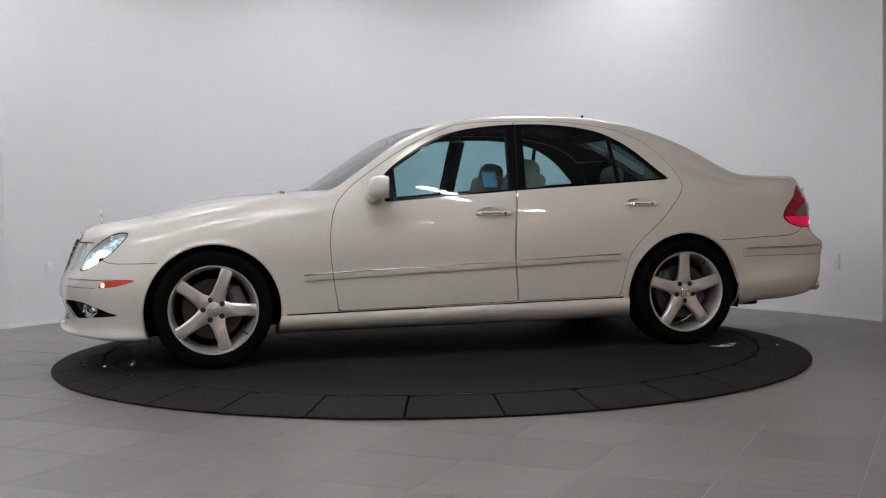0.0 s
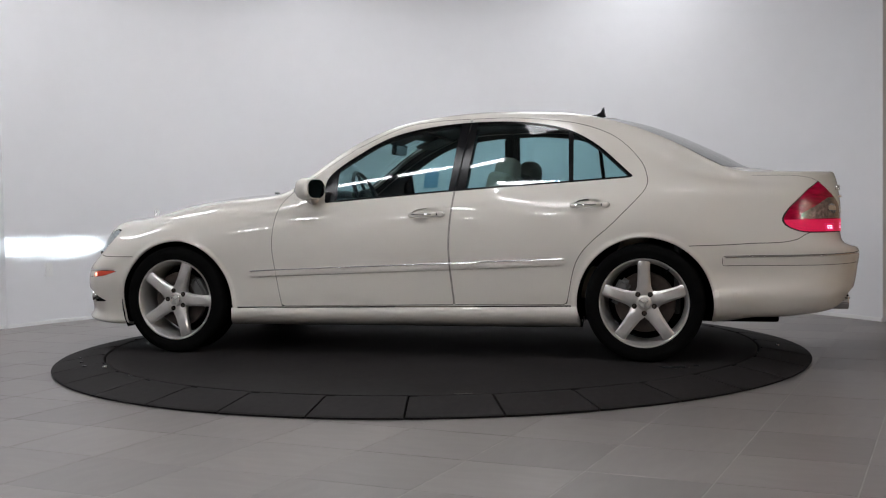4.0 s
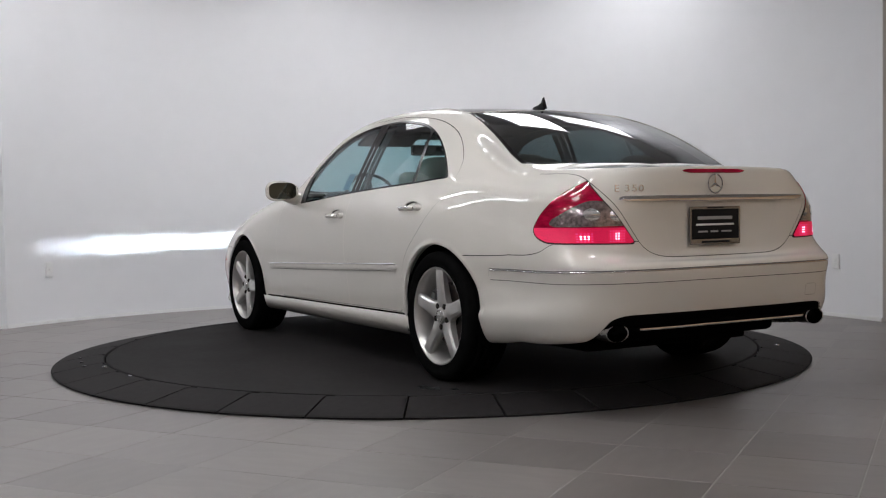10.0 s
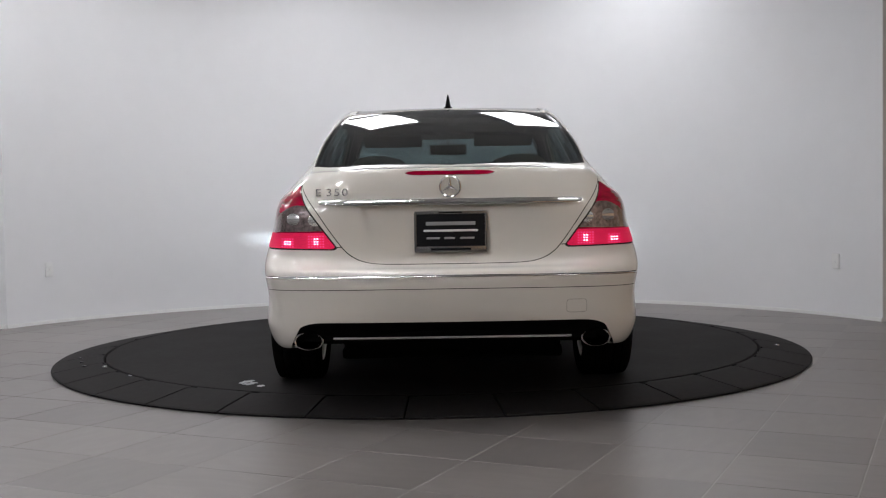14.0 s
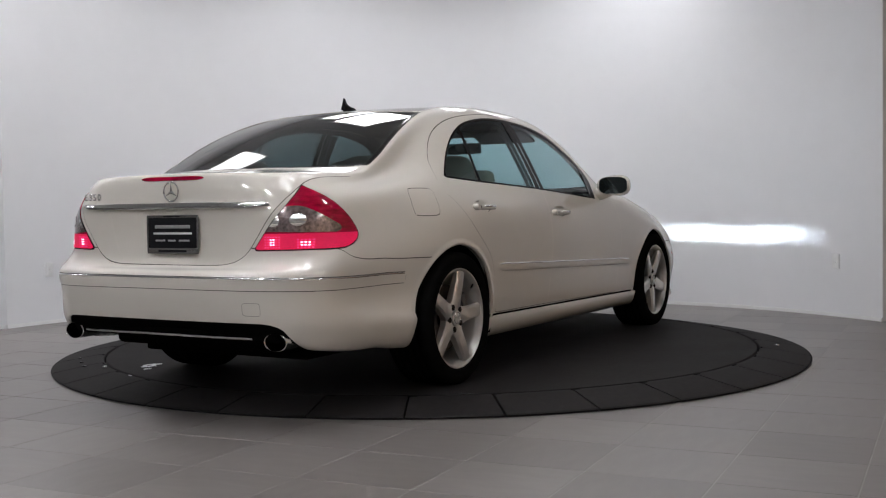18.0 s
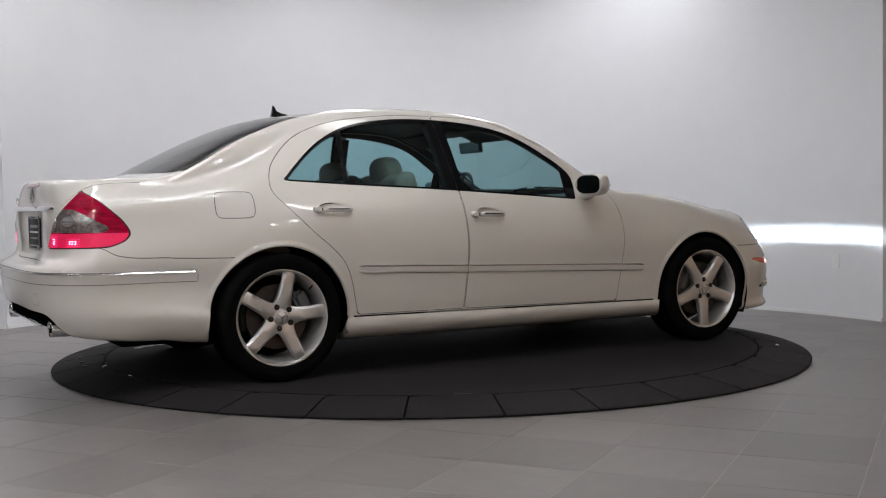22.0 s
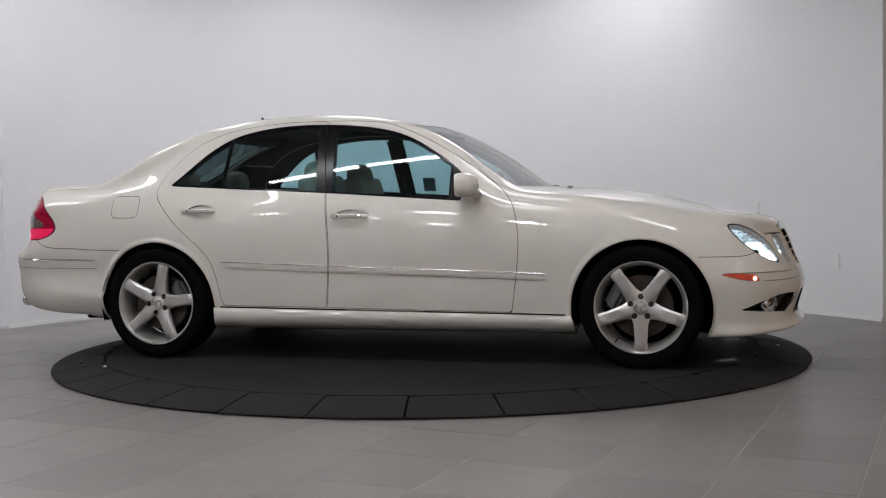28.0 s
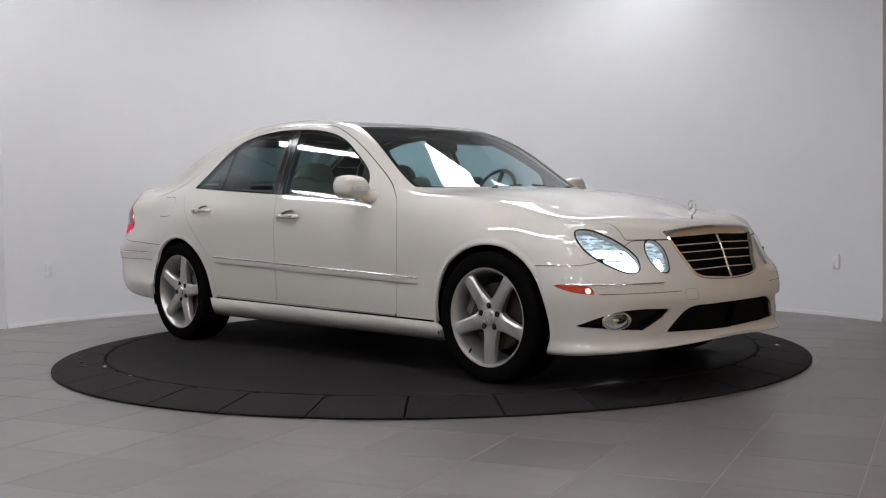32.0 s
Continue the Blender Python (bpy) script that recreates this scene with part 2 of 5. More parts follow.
WALL_A0, WALL_A1 = radians(19.6), radians(150.6)
WALL_L = (WALL_C[0] + WALL_R * math.cos(WALL_A1), WALL_C[1] + WALL_R * math.sin(WALL_A1))
WALL_E = (WALL_C[0] + WALL_R * math.cos(WALL_A0), WALL_C[1] + WALL_R * math.sin(WALL_A0))


def build_room():
    floor = mesh_object("floor", box(18, 18, 0.1, (0, -1.5, FLOOR - 0.0509)), M_GROUT, smooth=False)
    tagged(floor, "grey square porcelain floor tiles with pale joints", "floor", kind="structure")
    tagged(mesh_object("wall_back", arc_wall(WALL_R, WALL_R + 0.15, FLOOR - 0.05, WALL_H, WALL_A0, WALL_A1), M_WALL), "smooth curved off-white painted studio wall", "wall", kind="structure")
    tagged(mesh_object("baseboard", arc_wall(WALL_R - 0.012, WALL_R + 0.002, FLOOR - 0.01, FLOOR + 0.028, WALL_A0, WALL_A1), M_BASE), "low white baseboard along the curved wall", "baseboard", kind="structure")
    tagged(mesh_object("wall_left_return", box(5.6, 0.15, 3.4, (WALL_L[0] - 2.8, WALL_L[1] + 0.077, 1.64)), M_WALL, smooth=False), "flat off-white painted wall beside the curve", "wall", kind="structure")
    tagged(mesh_object("wall_right_return", box(1.36, 0.15, 3.4, (WALL_E[0] + 0.70, WALL_E[1] + 0.09, 1.64)), M_WALL, smooth=False), "flat off-white painted wall beside the curve", "wall", kind="structure")
    tagged(mesh_object("baseboard_left", box(5.5, 0.014, 0.038, (WALL_L[0] - 2.76, WALL_L[1] - 0.006, FLOOR + 0.011)), M_BASE, smooth=False), "low white baseboard along the flat wall", "baseboard", kind="structure")
    tagged(mesh_object("ceiling", box(18, 18, 0.1, (0, -1.5, CEILING + 0.05)), M_CEIL, smooth=False), "plain white ceiling", "ceiling", kind="structure")
    # walls out of view; the darkness of the unlit south-west is put into their colour
    for name, sx, sy, x, y, m in (("wall_south_left", 9.6, 0.15, -4.2, -10.5, M_UNLIT), ("wall_south_right", 4.1, 0.15, 2.66, -10.5, M_FAR), ("wall_west", 0.15, 18, -9, -1.5, M_UNLIT), ("wall_east", 0.15, 11.8, 4.8, -4.68, M_FAR), ("wall_north", 18, 0.15, 0, 7.5, M_WALL)):
        tagged(mesh_object(name, box(sx, sy, 3.5, (x, y, 1.65)), m, smooth=False), "unseen wall added to close the showroom", "wall", kind="structure")
    return floor


def outlet(angle, z):
    ob = new("wall_outlet")
    tagged(ob, "small white power outlet plate on the curved wall", "outlet", "wall outlets")
    part("plate", box(0.012, 0.072, 0.118, (0, 0, 0), 0.004), M_OUTLET, ob)
    for dz in (-0.024, 0.024):
        part("socket", box(0.004, 0.034, 0.03, (-0.0075, 0, dz), 0.0018), M_OUTLET, ob)
    part("screw", lathe([(0.0005, -0.009), (0.003, -0.009), (0.003, -0.005)], 10, "Z"), M_CHROME, ob).matrix_basis = pose(0, 0, 0, 0, 90, 0)
    a = radians(angle)
    ob.matrix_basis = pose(WALL_C[0] + (WALL_R - 0.006) * math.cos(a), WALL_C[1] + (WALL_R - 0.006) * math.sin(a), z, 0, 0, angle)


def ramp_plate_mesh(n):
    """One wedge of the rubber ring, with a slot at each end."""
    bm = bmesh.new()
    half = math.pi / n
    prof = [(RING_IN + 0.002, FLOOR + 0.004), (RING_IN + 0.002, -0.006), (RING_IN + 0.007, -0.001), (RING_IN + 0.05, -0.001), (RING_OUT - 0.014, RING_LIP), (RING_OUT - 0.004, RING_LIP - 0.002), (RING_OUT, RING_LIP - 0.006), (RING_OUT - 0.004, RING_LIP - 0.009), (RING_OUT - 0.006, FLOOR + 0.001)]
    cols = []
    for i in range(7):
        col = []
        for r, z in prof:
            slot = 0.0055 / r
            a = (-half + slot) + (2 * half - 2 * slot) * i / 6
            col.append(bm.verts.new((r * math.cos(a), r * math.sin(a), z)))
        cols.append(col)
    for p, q in zip(cols, cols[1:]):
        for k in range(len(prof) - 1):
            bm.faces.new((p[k], p[k + 1], q[k + 1], q[k]))
    bm.faces.new(cols[0])
    bm.faces.new(cols[-1][::-1])
    bmesh.ops.recalc_face_normals(bm, faces=bm.faces[:])
    return bm


def build_turntable():
    ring = new("turntable_surround")
    tagged(ring, "black rubber ramp ring round the turntable, in wedge plates", "turntable ring")
    part("base", lathe([(RING_IN + 0.004, FLOOR + 0.001), (RING_IN + 0.004, -0.016), (RING_OUT - 0.02, RING_LIP - 0.012), (RING_OUT - 0.012, FLOOR + 0.001)], 160, "Z"), M_UNDER, ring)
    n = 33
    first = part("ramp_plate", ramp_plate_mesh(n), M_PLATE, ring)
    first.rotation_euler[2] = radians(-93.2 + 180 / n)
    for i in range(1, n):
        c = first.copy()
        scene.collection.objects.link(c)
        c.rotation_euler[2] = radians(-93.2 + 180 / n + 360 * i / n)
    hook = part("pull_slot", box(0.009, 0.045, 0.0016, (RING_IN + 0.016, 0.020, -0.0006), 0.0004, 1), M_UNDER, ring, smooth=False)
    for i in range(n):
        c = hook if i == 0 else hook.copy()
        if i:
            scene.collection.objects.link(c)
        c.rotation_euler[2] = radians(-93.2 + 360 * i / n)
    part("worn_edge", box(0.006, 0.085, 0.0016, (RING_IN - 0.022, 0, 0.0004), 0.0004, 1), M_SCUFF, ring, smooth=False).rotation_euler[2] = radians(-86.0)
    part("worn_edge", box(0.012, 0.040, 0.0016, (RING_IN + 0.012, 0, -0.0002), 0.0004, 1), M_SCUFF, ring, smooth=False).rotation_euler[2] = radians(-142.1)
    for ang, r in ((-158.4, 2.16), (-163.5, 2.17), (-169, 2.19), (-10.5, 2.16), (-153.6, 2.07)):
        a = radians(ang)
        z = -0.001 - (r - RING_IN - 0.05) / (RING_OUT - 0.014 - RING_IN - 0.05) * (-RING_LIP - 0.001)
        bolt = part("bolt", lathe([(0.0005, 0.004), (0.010, 0.004), (0.013, 0.0), (0.013, -0.01)], 14, "Z"), M_CHROME if ang in (-10.5, -153.6) else M_BLACK, ring)
        bolt.location = (r * math.cos(a), r * math.sin(a), z)
    disc = new("turntable")
    tagged(disc, "black rotating turntable with a worn rubber top", "turntable")
    bm = lathe([(0.001, 0), (RING_IN - 0.014, 0), (RING_IN - 0.008, -0.005), (RING_IN - 0.008, FLOOR + 0.005)], 180, "Z")
    part("platform", bm, M_DISC, disc, "matt black rubber platform")
    rng = random.Random(4)
    for k, (x, y, s) in enumerate(SCUFFS):
        bm = bmesh.new()
        vs = []
        for i in range(18):
            a = 2 * math.pi * i / 18
            r = s * (0.55 + 0.6 * rng.random())
            vs.append(bm.verts.new((x + r * math.cos(a) * 1.25, y + r * 0.8 * math.sin(a), 0.0012)))
        bm.faces.new(vs)
        part("scuff", bm, M_SCUFF, disc, "shiny taped patch", smooth=False)
    return disc


SCUFFS = ((-1.565, 0.925, 0.05), (-1.62, 0.90, 0.045), (-1.70, 0.83, 0.028))


def ceiling_light(x, y, sx, sy, diffuser, turn=0):
    lamp = new("ceiling_light")
    tagged(lamp, "white ceiling light with a lit diffuser", "ceiling light", "ceiling light panels")
    bm = box(sx + 0.06, sy + 0.06, 0.05, (0, 0, 0.0), 0.004)
    part("frame", bm, M_BASE, lamp, smooth=False)
    part("diffuser", box(sx, sy, 0.012, (0, 0, -0.03)), diffuser, lamp, smooth=False)
    lamp.matrix_basis = pose(x, y, CEILING - 0.026, 0, 0, turn)
    return lamp


FLOOR_OB = build_room()
DISC = build_turntable()
outlet(144.3, 0.395)
outlet(26.9, 0.385)
for lx, ly, sx, sy, dif, turned in PANELS:
    ceiling_light(lx, ly, sx, sy, LIGHTS[dif], turned)


def tile_mesh(gap=0.0020, bevel=0.0007):
    h = TILE / 2 - gap
    bm = box(2 * h, 2 * h, 0.006, (0, 0, -0.003))
    bmesh.ops.bevel(bm, geom=[e for e in bm.edges if all(v.co.z > -0.001 for v in e.verts)], offset=bevel, segments=1, affect="EDGES")
    return bm


def lay_tiles():
    """The nearest tiles as pieces of their own; the rest of the hall's tiles in one sheet."""
    m = pose(0, 0, 0, 0, 0, TILE_TURN)
    first = part("tile", tile_mesh(), M_FLOOR, FLOOR_OB, smooth=False)
    far = bmesh.new()
    rng = random.Random(9)
    used = 0
    h = TILE / 2 - 0.0022
    for i in range(-40, 40):
        for j in range(-40, 40):
            u, v = TILE_U + (i + 0.5) * TILE, -TILE_V + (j + 0.5) * TILE
            p = m @ Vector((u, v, FLOOR))
            if abs(p.x) > 8.6 or not -10.1 < p.y < 7.1 or p.xy.length < 1.95:
                continue
            if abs(p.x) < 3.9 and -4.6 < p.y < 2.6 and used < 300:
                ob = first if used == 0 else first.copy()
                if used:
                    scene.collection.objects.link(ob)
                ob.matrix_basis = Matrix.Translation((p.x, p.y, FLOOR + rng.uniform(-0.0003, 0.0003))) @ pose(0, 0, 0, 0, 0, TILE_TURN + rng.choice((0, 90, 180, 270)))
                used += 1
            else:
                vs = [far.verts.new(m @ Vector((u + a * h, v + b * h, FLOOR))) for a, b in ((-1, -1), (1, -1), (1, 1), (-1, 1))]
                far.faces.new(vs)
    tagged(part("tile_field", far, M_FLOOR, FLOOR_OB, smooth=False), kind="stuff")


# ---------------------------------------------------------------- the car's skin
def curve(keys):
    """A smooth monotone curve through (at, value) keys."""
    keys = sorted(keys)
    xs, ys = np.array([k[0] for k in keys], float), np.array([k[1] for k in keys], float)
    h = np.diff(xs)
    d = np.diff(ys) / h
    m = np.zeros(len(xs))
    m[0], m[-1] = d[0], d[-1]
    for i in range(1, len(xs) - 1):
        if d[i - 1] * d[i] > 0:
            w1, w2 = 2 * h[i] + h[i - 1], h[i] + 2 * h[i - 1]
            m[i] = (w1 + w2) / (w1 / d[i - 1] + w2 / d[i])

    def at(x):
        x = np.clip(np.asarray(x, float), xs[0], xs[-1])
        i = np.clip(np.searchsorted(xs, x, side="right") - 1, 0, len(xs) - 2)
        t = (x - xs[i]) / h[i]
        return (ys[i] * (1 + 2 * t) * (1 - t) ** 2 + h[i] * m[i] * t * (1 - t) ** 2 + ys[i + 1] * t * t * (3 - 2 * t) + h[i] * m[i + 1] * t * t * (t - 1))
    return at


# Stations run along the car: from -2.0 to 1.75 they are metres; beyond, one unit sweeps round the tail or the nose.
XN, XT = 1.75, -2.0
NOSE, TAIL = 2.292, -2.597
HALF = curve([(-2.0, 0.838), (-1.43, 0.898), (-0.8, 0.892), (0.0, 0.89), (0.8, 0.885), (1.43, 0.895), (1.75, 0.872)])
TOP = curve([(-3.0, 1.048), (-2.3, 1.056), (-2.03, 1.075), (-1.83, 1.172), (-1.643, 1.262), (-1.457, 1.340), (-1.31, 1.386), (-1.12, 1.413), (-0.9, 1.430),
             (-0.53, 1.440), (-0.268, 1.423), (0.03, 1.392), (0.215, 1.348), (0.403, 1.245), (0.59, 1.120), (0.79, 1.000), (0.87, 0.987), (1.15, 0.970),
             (1.335, 0.954), (1.52, 0.92), (1.75, 0.862), (2.75, 0.80)])
# per control line, from the floor pan to the roof edge: height, and how far inside the widest line it lies
Z = [
    curve([(-3, 0.33), (-2.0, 0.26), (-1.8, 0.23), (-1.0, 0.21), (1.0, 0.20), (1.75, 0.184), (2.2, 0.202), (2.75, 0.226)]),
    curve([(-3, 0.335), (-2.4, 0.29), (-2.0, 0.25), (-1.8, 0.225), (-1.0, 0.207), (1.0, 0.20), (1.75, 0.176), (2.2, 0.198), (2.75, 0.222)]),
    curve([(-3, 0.40), (-2.0, 0.35), (-1.0, 0.31), (1.0, 0.285), (1.75, 0.25), (2.75, 0.235)]),
    curve([(-3, 0.50), (-2.0, 0.50), (-1.0, 0.50), (1.0, 0.48), (1.75, 0.44), (2.75, 0.42)]),
    curve([(-3, 0.602), (-2.4, 0.605), (-2.0, 0.64), (-1.0, 0.67), (1.0, 0.64), (1.75, 0.57), (2.2, 0.52), (2.75, 0.505)]),
    curve([(-3, 0.645), (-2.4, 0.68), (-2.0, 0.80), (-1.0, 0.85), (0.5, 0.80), (1.0, 0.77), (1.75, 0.66), (2.2, 0.595), (2.75, 0.575)]),
    curve([(-3, 0.86), (-2.4, 0.85), (-2.0, 0.935), (-1.4, 1.0), (-1.0, 0.985), (-0.35, 0.945), (0.43, 0.90), (0.8, 0.885), (1.0, 0.87), (1.43, 0.815), (1.75, 0.755), (2.2, 0.70), (2.75, 0.69)]),
    curve([(-3, 0.985), (-2.4, 0.968), (-2.0, 0.995), (-1.86, 1.012), (-1.7, 1.052), (-1.45, 1.172), (-1.25, 1.270), (-1.03, 1.352), (-0.69, 1.398), (-0.3, 1.394), (0.0, 1.358), (0.264, 1.242), (0.53, 1.06), (0.70, 0.962),
           (0.8, 0.943), (1.0, 0.93), (1.43, 0.868), (1.75, 0.81), (2.2, 0.767), (2.75, 0.757)]),
    curve([(-3, 1.042), (-2.4, 1.030), (-2.03, 1.035), (-1.86, 1.058), (-1.643, 1.187), (-1.457, 1.272), (-1.2, 1.364), (-0.9, 1.418), (-0.5, 1.432), (-0.2, 1.414), (0.03, 1.376), (0.264, 1.283),
           (0.403, 1.203), (0.59, 1.068), (0.75, 0.970), (0.87, 0.952), (1.15, 0.934), (1.43, 0.905), (1.75, 0.835), (2.75, 0.785)]),
]
INSET = [
    curve([(-3, 0.25), (2.75, 0.25)]),
    curve([(-3, 0.10), (-2.0, 0.075), (-1.0, 0.080), (1.0, 0.075), (1.6, 0.045), (1.8, 0.030), (2.2, 0.018), (2.75, 0.010)]),
    curve([(-3, 0.045), (-2.5, 0.030), (-2.3, 0.026), (-2.0, 0.014), (-1.85, 0.004), (-1.7, 0.020), (-1.0, 0.035), (1.0, 0.035), (1.6, 0.03), (1.8, 0.030), (2.2, 0.038), (2.75, 0.038)]),
    curve([(-3, 0.012), (-2.3, 0.020), (-2.0, 0.022), (-1.85, 0.020), (-1.7, 0.012), (-1.0, 0.012), (1.0, 0.015), (1.75, 0.0), (2.2, 0.012), (2.45, 0.018), (2.6, 0.016), (2.75, 0.0)]),
    curve([(-3, 0.008), (-2.4, 0.01), (-2.0, 0.005), (-1.0, 0.0), (1.0, 0.0), (1.75, 0.012), (2.2, 0.032), (2.45, 0.042), (2.6, 0.038), (2.75, 0.022)]),
    curve([(-3, 0.132), (-2.7, 0.112), (-2.4, 0.080), (-2.2, 0.055), (-2.0, 0.040), (-1.0, 0.014), (1.0, 0.015), (1.75, 0.035), (2.2, 0.095), (2.45, 0.083), (2.6, 0.070), (2.75, 0.049)]),
    curve([(-3, 0.138), (-2.7, 0.119), (-2.4, 0.098), (-2.2, 0.080), (-2.0, 0.078), (-1.38, 0.103), (-0.35, 0.05), (0.43, 0.045), (1.0, 0.05), (1.43, 0.075), (1.75, 0.10), (2.2, 0.155), (2.4, 0.128), (2.6, 0.110), (2.75, 0.093)]),
    curve([(-3, 0.132), (-2.7, 0.138), (-2.4, 0.158), (-2.2, 0.150), (-2.0, 0.160), (-1.86, 0.18), (-1.7, 0.21), (-1.45, 0.248), (-1.25, 0.262), (-1.03, 0.275), (-0.69, 0.288), (-0.3, 0.288), (0.0, 0.268), (0.264, 0.205), (0.53, 0.13), (0.70, 0.095),
           (1.0, 0.105), (1.43, 0.15), (1.75, 0.175), (2.2, 0.208), (2.4, 0.170), (2.6, 0.150), (2.75, 0.134)]),
    curve([(-3, 0.144), (-2.7, 0.165), (-2.4, 0.21), (-2.03, 0.205), (-1.86, 0.197), (-1.643, 0.245), (-1.457, 0.295), (-1.2, 0.335), (-0.9, 0.36), (-0.5, 0.365), (0.03, 0.335), (0.264, 0.265),
           (0.403, 0.23), (0.59, 0.185), (0.75, 0.155), (0.87, 0.19), (1.43, 0.29), (1.75, 0.34), (2.3, 0.27), (2.75, 0.175)]),
]
NV = 13      # samples per stretch between control lines


def outline(a):
    """The widest line in plan and the point of the middle line that the section runs to."""
    if XT <= a <= XN:
        return a, float(HALF(a)), a
    front = a > XN
    t = (a - XN) if front else (XT - a)
    phi = (1 - t) * math.pi / 2
    n = 2.7 if front else 4.2
    reach = (NOSE - XN) if front else (XT - TAIL)
    half = float(HALF(XN if front else XT))
    dx, y = reach * max(0.0, math.cos(phi)) ** (2 / n), half * max(0.0, math.sin(phi)) ** (2 / n)
    spine = (NOSE - 0.34 - XN) * t if front else (XT - TAIL - 0.22) * t
    return (XN + dx, y, XN + spine) if front else (XT - dx, y, XT - spine)


def section(a):
    ox, oy, sx = outline(a)
    dx, dy = sx - ox, -oy
    span = math.hypot(dx, dy)
    ux, uy = (dx / span, dy / span)
    (x0, y0, _), (x1, y1, _) = outline(max(-2.999, a - 0.012)), outline(min(2.749, a + 0.012))
    tx, ty = x1 - x0, y1 - y0
    lean = max(0.45, abs(ux * ty - uy * tx) / math.hypot(tx, ty))      # insets are square to the outline
    pts = []
    for zc, ins in zip(Z, INSET):
        e = min(float(ins(a)) / lean, span * 0.8)
        pts.append((ox + ux * e, oy + uy * e, float(zc(a))))
    top = float(TOP(a))
    e8, z8 = min(float(INSET[8](a)) / lean, span * 0.8), float(Z[8](a))
    e9, e85 = e8 + (span - e8) * 0.5, e8 + (span - e8) * 0.12
    pts.append((ox + ux * e85, oy + uy * e85, z8 + (top - z8) * 0.2256))
    pts.append((ox + ux * e9, oy + uy * e9, z8 + (top - z8) * 0.75))
    pts.append((sx, 0.0, top))
    pts.append((sx - ux * (span - e9), -uy * (span - e9), z8 + (top - z8) * 0.75))
    P = [np.array(p) for p in pts]
    out = []
    for i in range(len(P) - 2):
        p0 = P[i - 1] if i else 2 * P[0] - P[1]
        p1, p2, p3 = P[i], P[i + 1], P[i + 2]
        d = [max(1e-4, np.linalg.norm(q - r)) ** 0.5 for q, r in ((p1, p0), (p2, p1), (p3, p2))]
        m1 = ((p1 - p0) / d[0] - (p2 - p0) / (d[0] + d[1]) + (p2 - p1) / d[1]) * d[1]
        m2 = ((p2 - p1) / d[1] - (p3 - p1) / (d[1] + d[2]) + (p3 - p2) / d[2]) * d[1]
        for k in range(NV):
            t = k / NV
            out.append(p1 * (1 + 2 * t) * (1 - t) ** 2 + m1 * t * (1 - t) ** 2 + p2 * t * t * (3 - 2 * t) + m2 * t * t * (t - 1))
    last = P[-2].copy()
    out.append(last)
    return out


STATIONS = sorted(set([round(-2.0 - i / 90, 4) for i in range(0, 91)] + [round(-2.0 + i * 0.0208333, 4) for i in range(181)] + [round(1.75 + i / 90, 4) for i in range(1, 91)]))


